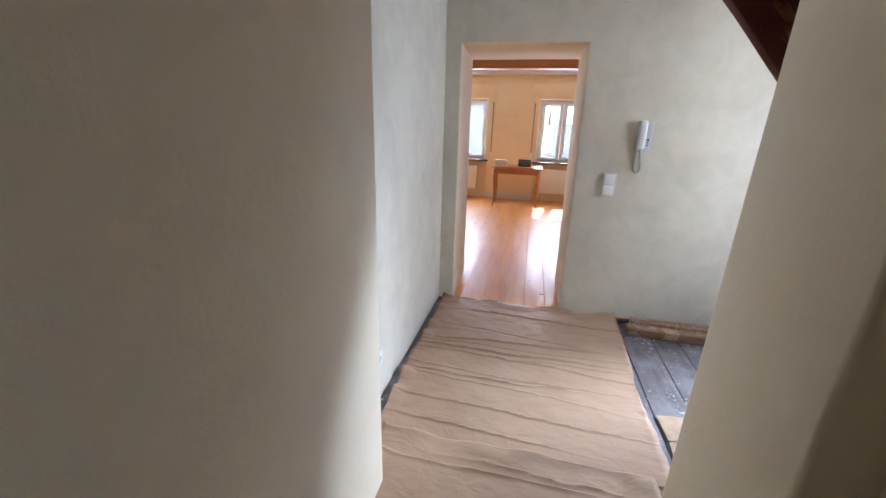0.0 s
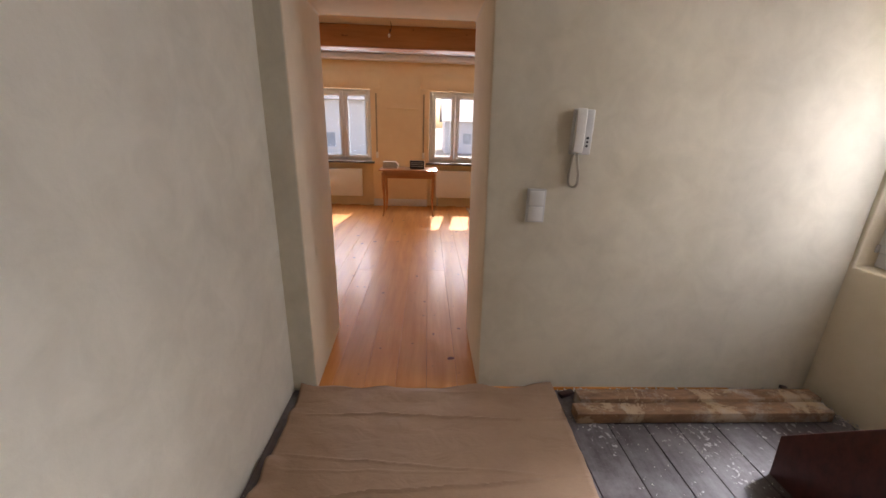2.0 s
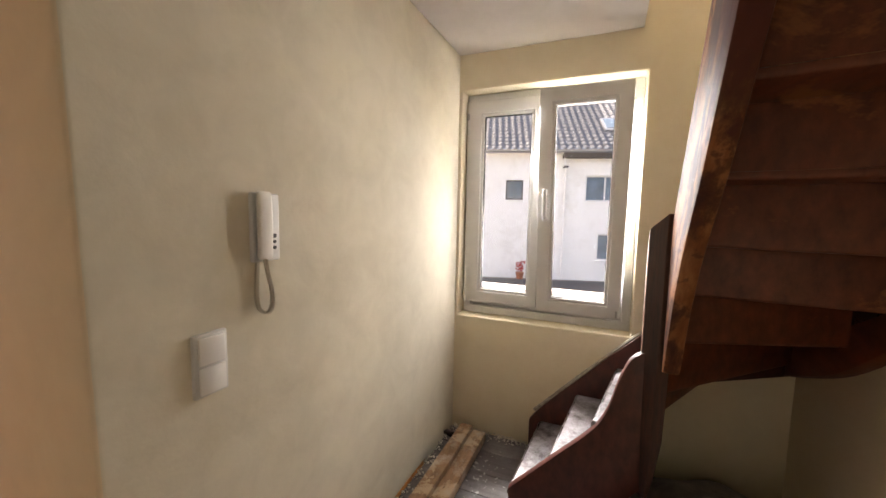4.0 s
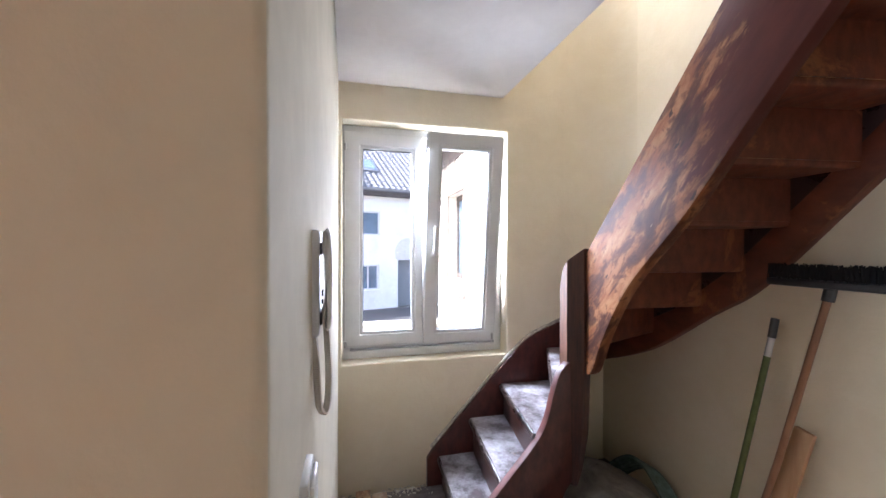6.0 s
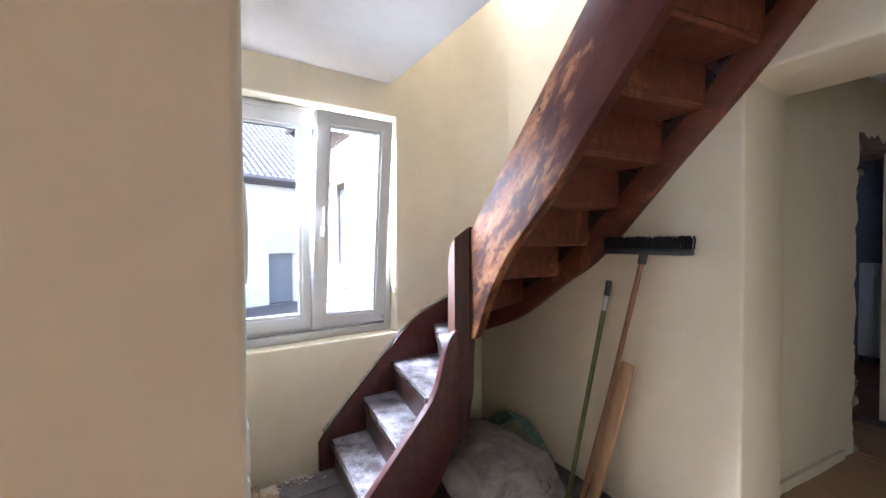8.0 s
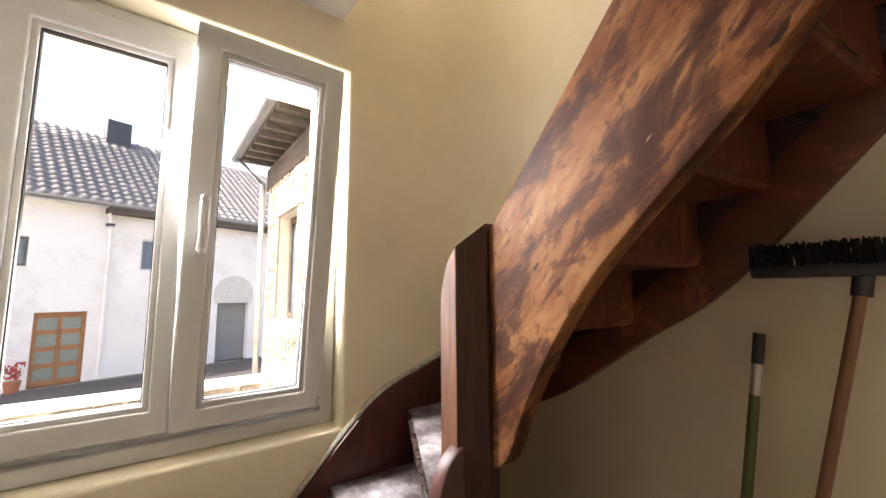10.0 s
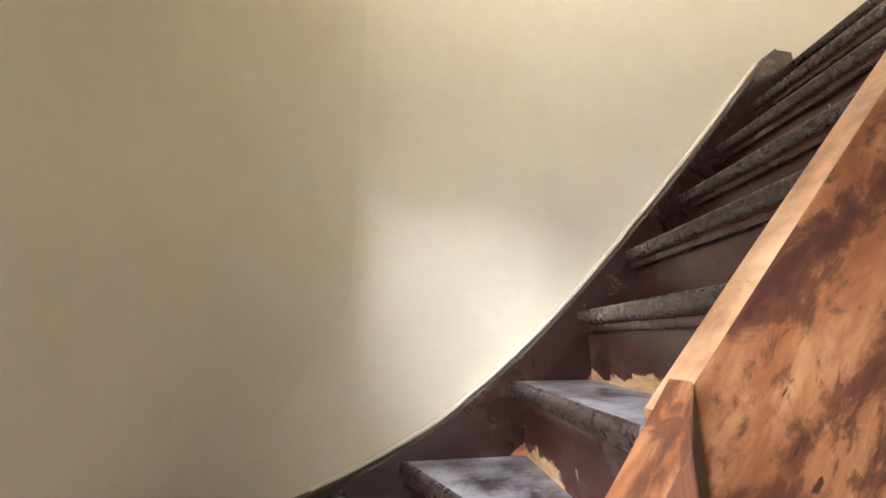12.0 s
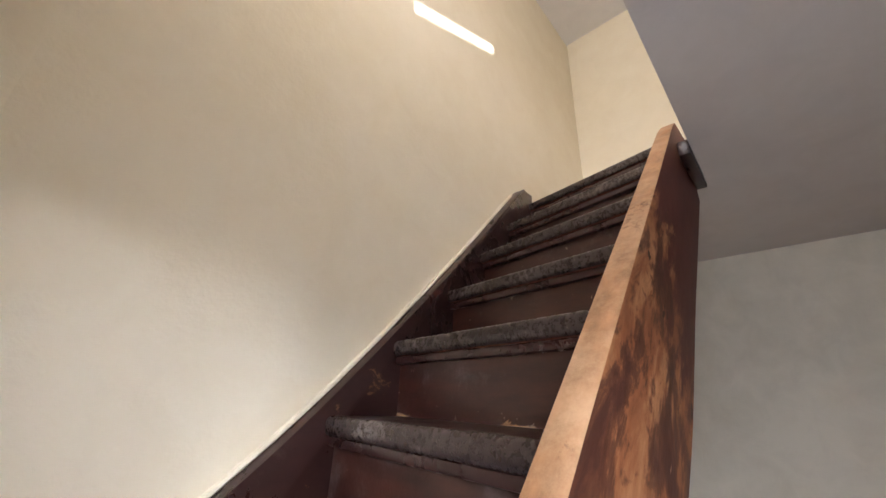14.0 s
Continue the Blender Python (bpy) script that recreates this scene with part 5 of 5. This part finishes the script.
for a, b in ((SW[0] - 0.16, SW[0] - 0.001), (SW[1] + 0.001, SW[1] + 0.16)):
    part("jamb_stone", boxed(a, b, -1.95, -1.89, SW[2], SW[3], 0.02), M_LINTEL, sh)
part("sill", boxed(SW[0] - 0.15, SW[1] + 0.15, -1.95, -1.82, SW[2] - 0.20, SW[2] - 0.001, 0.02), M_LINTEL, sh)
part("door_surround", grid_wall([SD[0] - 0.12, SD[0], SD[1], SD[1] + 0.14], [GZ, SD[3], SD[3] + 0.16], lambda u, v: SD[0] < u < SD[1] and v < SD[3], PUT_XZ, -1.93, -1.87, 0.01), M_FACADE, sh, "bright white rendered surround")
part("door", boxed(SD[0], SD[1], -2.25, -2.20, GZ, SD[3]), M_FACADE, sh)
random.seed(21)
stones = []
for v in range(4):
    sb = bmesh.new()
    bmesh.ops.create_icosphere(sb, subdivisions=2, radius=0.5)
    for q in sb.verts:
        c = q.co
        q.co = Vector([math.copysign(abs(a) ** 0.7 * 0.5 ** 0.30, a) for a in c]) * (1 + 0.55 * noise.noise(c * 2.9 + Vector((v * 7, 0, 0))))
    sme = bpy.data.meshes.new("stone")
    sb.to_mesh(sme)
    sb.free()
    sme.materials.append(M_STONE if v != 2 else plain("light_stone", (0.44, 0.40, 0.35), 0.9, vary=0.4, scale=5, bumps=0.5))
    stones.append(sme)
made = 0
z = 0.25
while z < 3.02 and made < 298:
    h = random.uniform(0.07, 0.17)
    x = 4.9 + random.uniform(0, 0.2)
    while x < SE - 0.05:
        w = random.choice((0.08, 0.11, 0.15, 0.19, 0.27))
        cx, cz = x + w / 2, z + h / 2
        x += w + random.uniform(0.0, 0.05)
        if (SW[0] - 0.2 < cx + w / 2 and cx - w / 2 < SW[1] + 0.2 and SW[2] - 0.22 < cz + h / 2 and cz - h / 2 < SW[3] + 0.3) or (SD[0] - 0.14 < cx + w / 2 and cx - w / 2 < SD[1] + 0.16 and cz - h / 2 < SD[3] + 0.17) or cx + w / 2 > SE or random.random() < 0.12:
            continue
        ob = new("stone", random.choice(stones))
        ob.parent = sh
        ob.matrix_parent_inverse = sh.matrix_basis.inverted()
        ob.matrix_basis = pose(cx, -1.925, cz, 0, random.uniform(-28, 28), 0) @ Matrix.Diagonal((w * random.uniform(0.8, 1.1), 0.034, h * random.uniform(0.8, 1.15), 1))
        made += 1
        if made >= 298:
            break
    z += h + random.uniform(0.015, 0.04)

# low garden wall with a pale capping, and a plank leaning there
gw = thing("garden_wall", (7.6, 1.0, GZ), "low rubble stone garden wall with a pale capping", "wall")
part("core", boxed(7.45, 7.75, -1.85, 7.0, GZ, 0.02), M_MORTAR, gw)
part("capping", boxed(7.40, 7.80, -1.85, 7.0, 0.021, 0.09, 0.02), M_FACADE, gw)
z = GZ + 0.75
k = 0
while z < 0.0:
    h = random.uniform(0.13, 0.2)
    y = -1.75
    while y < 2.6:
        w = random.uniform(0.18, 0.42)
        ob = new("stone", random.choice(stones))
        ob.parent = gw
        ob.matrix_parent_inverse = gw.matrix_basis.inverted()
        ob.matrix_basis = pose(7.445, y + w / 2, min(z + h / 2, -0.06), random.uniform(-6, 6), 0, 0) @ Matrix.Diagonal((0.07, w * 0.95, h * 0.95, 1))
        y += w + 0.02
    z += h + 0.02
ob = tagged(part("leaning_plank", tube(bmesh.new(), [(6.95, -1.5, GZ), (7.25, -1.8, -0.02)], 0.05, 4), M_OLDWOOD), "weathered plank leaning against the stone house", "plank")
pot = thing("flower_pot", (0, 0, 0), "red flowering plant in a clay pot by the house door", "potted plant")
pot.matrix_basis = ROT @ pose(-0.45, -0.35, -0.06)
bm = bmesh.new()
bmesh.ops.create_cone(bm, cap_ends=True, segments=14, radius1=0.13, radius2=0.18, depth=0.3, matrix=pose(0, 0, 0.15))
ob = obj_from("pot", bm, plain("clay", (0.40, 0.15, 0.08), 0.8))
ob.parent = pot
bm = bmesh.new()
for k in range(90):
    bmesh.ops.create_icosphere(bm, subdivisions=1, radius=0.035, matrix=pose(random.gauss(0, 0.09), random.gauss(0, 0.09), 0.36 + random.random() * 0.42, random.uniform(0, 90), random.uniform(0, 90)) @ Matrix.Diagonal((1.3, 0.9, 0.4, 1)))
ob = obj_from("blossoms", bm, plain("red_blossom", (0.45, 0.05, 0.04), 0.7, vary=0.4), smooth=False)
ob.parent = pot

# houses beyond the sunny room
for x, y, w, d, h, c in ((-5.0, 34, 9, 8, 4.6, (0.78, 0.74, 0.68)), (7.5, 46, 10, 8, 3.4, (0.72, 0.70, 0.68))):
    hs = thing("far_house", (x, y, GZ), "plain rendered house beyond the garden", "house", "far houses")
    wx = [x - w / 2, x - w / 4 - 0.5, x - w / 4 + 0.5, x + w / 4 - 0.5, x + w / 4 + 0.5, x + w / 2]
    wz = [GZ, GZ + 1.0, GZ + 2.2, GZ + h]
    part("wall", grid_wall(wx, wz, lambda u, v, wx=wx, wz=wz: (wx[1] < u < wx[2] or wx[3] < u < wx[4]) and wz[1] < v < wz[2], PUT_XZ, y - d / 2, y - d / 2 + 0.3), plain("far_render", c, 0.9), hs)
    for a in (1, 3):
        wf = part("window", ring(wx[a], wx[a + 1], wz[1], wz[2], 0.08, PUT_XZ, y - d / 2 + 0.1, y - d / 2 + 0.18, 0.0), M_PVC, hs)
        part("pane", boxed(wx[a] + 0.08, wx[a + 1] - 0.08, y - d / 2 + 0.14, y - d / 2 + 0.15, wz[1] + 0.08, wz[2] - 0.08), M_PANEFAR, wf)
    part("side_wall", boxed(x - w / 2, x - w / 2 + 0.3, y - d / 2 + 0.3, y + d / 2, GZ, GZ + h), plain("far_render", c, 0.9), hs)
    part("side_wall", boxed(x + w / 2 - 0.3, x + w / 2, y - d / 2 + 0.3, y + d / 2, GZ, GZ + h), plain("far_render", c, 0.9), hs)
    part("roof", prism(bmesh.new(), [(y - d / 2 - 0.5, GZ + h), (y, GZ + h + 3), (y + d / 2 + 0.5, GZ + h), (y, GZ + h + 2.8)], PUT_YZ, x - w / 2 - 0.4, x + w / 2 + 0.4), M_TILE, hs)

# ---- floorboards ----
def paint_spotted():
    m, nt, b = nodes_of("spotted_floorboards")
    g = noise_node(nt, 4.0, 6, 0.65, (7, 0.6, 1), "World", distort=0.3)
    col = ramp(nt, g, [(0.32, (0.066, 0.052, 0.05)), (0.68, (0.135, 0.115, 0.115))])
    d = noise_node(nt, 3.0, 7, 0.72, space="World")
    col = mixed(nt, ramp(nt, d, [(0.45, (0, 0, 0)), (0.68, (0.8,) * 3)]), col, (0.235, 0.215, 0.22))
    s = noise_node(nt, 40, 3, 0.5, space="World", distort=0.4)
    gate = noise_node(nt, 2.6, 3, 0.5, space="World", offset=(4, 2, 0))
    col = mixed(nt, ramp(nt, add_fac(nt, s, gate, 0.75, 0.45), [(0.735, (0, 0, 0)), (0.775, (0.7,) * 3)]), col, (0.50, 0.48, 0.46))
    nt.links.new(random_tint(nt, col, 0.8, 1.2), b.inputs["Base Color"])
    b.inputs["Roughness"].default_value = 0.55
    bump(nt, b, add_fac(nt, g, s, 0.7, 0.5), 0.3, 0.006)
    return m


M_BOARDS = paint_spotted()
def plank_mesh(w, l, t=0.03, bev=0.003):
    bm = bmesh.new()
    box(bm, 0, w, 0, l, -t, 0, bev, 1)
    me = bpy.data.meshes.new("plank")
    bmesh.ops.recalc_face_normals(bm, faces=bm.faces)
    bm.to_mesh(me)
    bm.free()
    return me


hall = bpy.data.objects["floor_hall_base"]
x, k = XL + 0.003, 0
widths = (0.185, 0.165, 0.205)
meshes = []
for w in widths:
    me = plank_mesh(w - 0.0035, 4.36, 0.03, 0.002)
    me.materials.append(M_BOARDS)
    meshes.append(me)
while x < XW - 0.2:
    ob = new("plank", meshes[k % 3])
    ob.parent = hall
    ob.matrix_basis = pose(x, -4.37, -0.001 - 0.003 * random.random())
    x += widths[k % 3]
    k += 1
room = bpy.data.objects["floor_room_base"]
pm = []
for l in (2.9, 2.3, 3.4, 1.86):
    me = plank_mesh(0.1785, l - 0.001, 0.029, 0.001)
    me.materials.append(M_PINE)
    pm.append(me)
for i in range(35):
    for l, me, y in (((2.9, pm[0], 0.0), (2.3, pm[1], 2.9)) if i % 2 else ((1.86, pm[3], 0.0), (3.4, pm[2], 1.86))):
        ob = new("plank", me)
        ob.parent = room
        ob.matrix_basis = pose(-2.98 + 0.1795 * i, y + 0.004, -0.0005 * random.random())
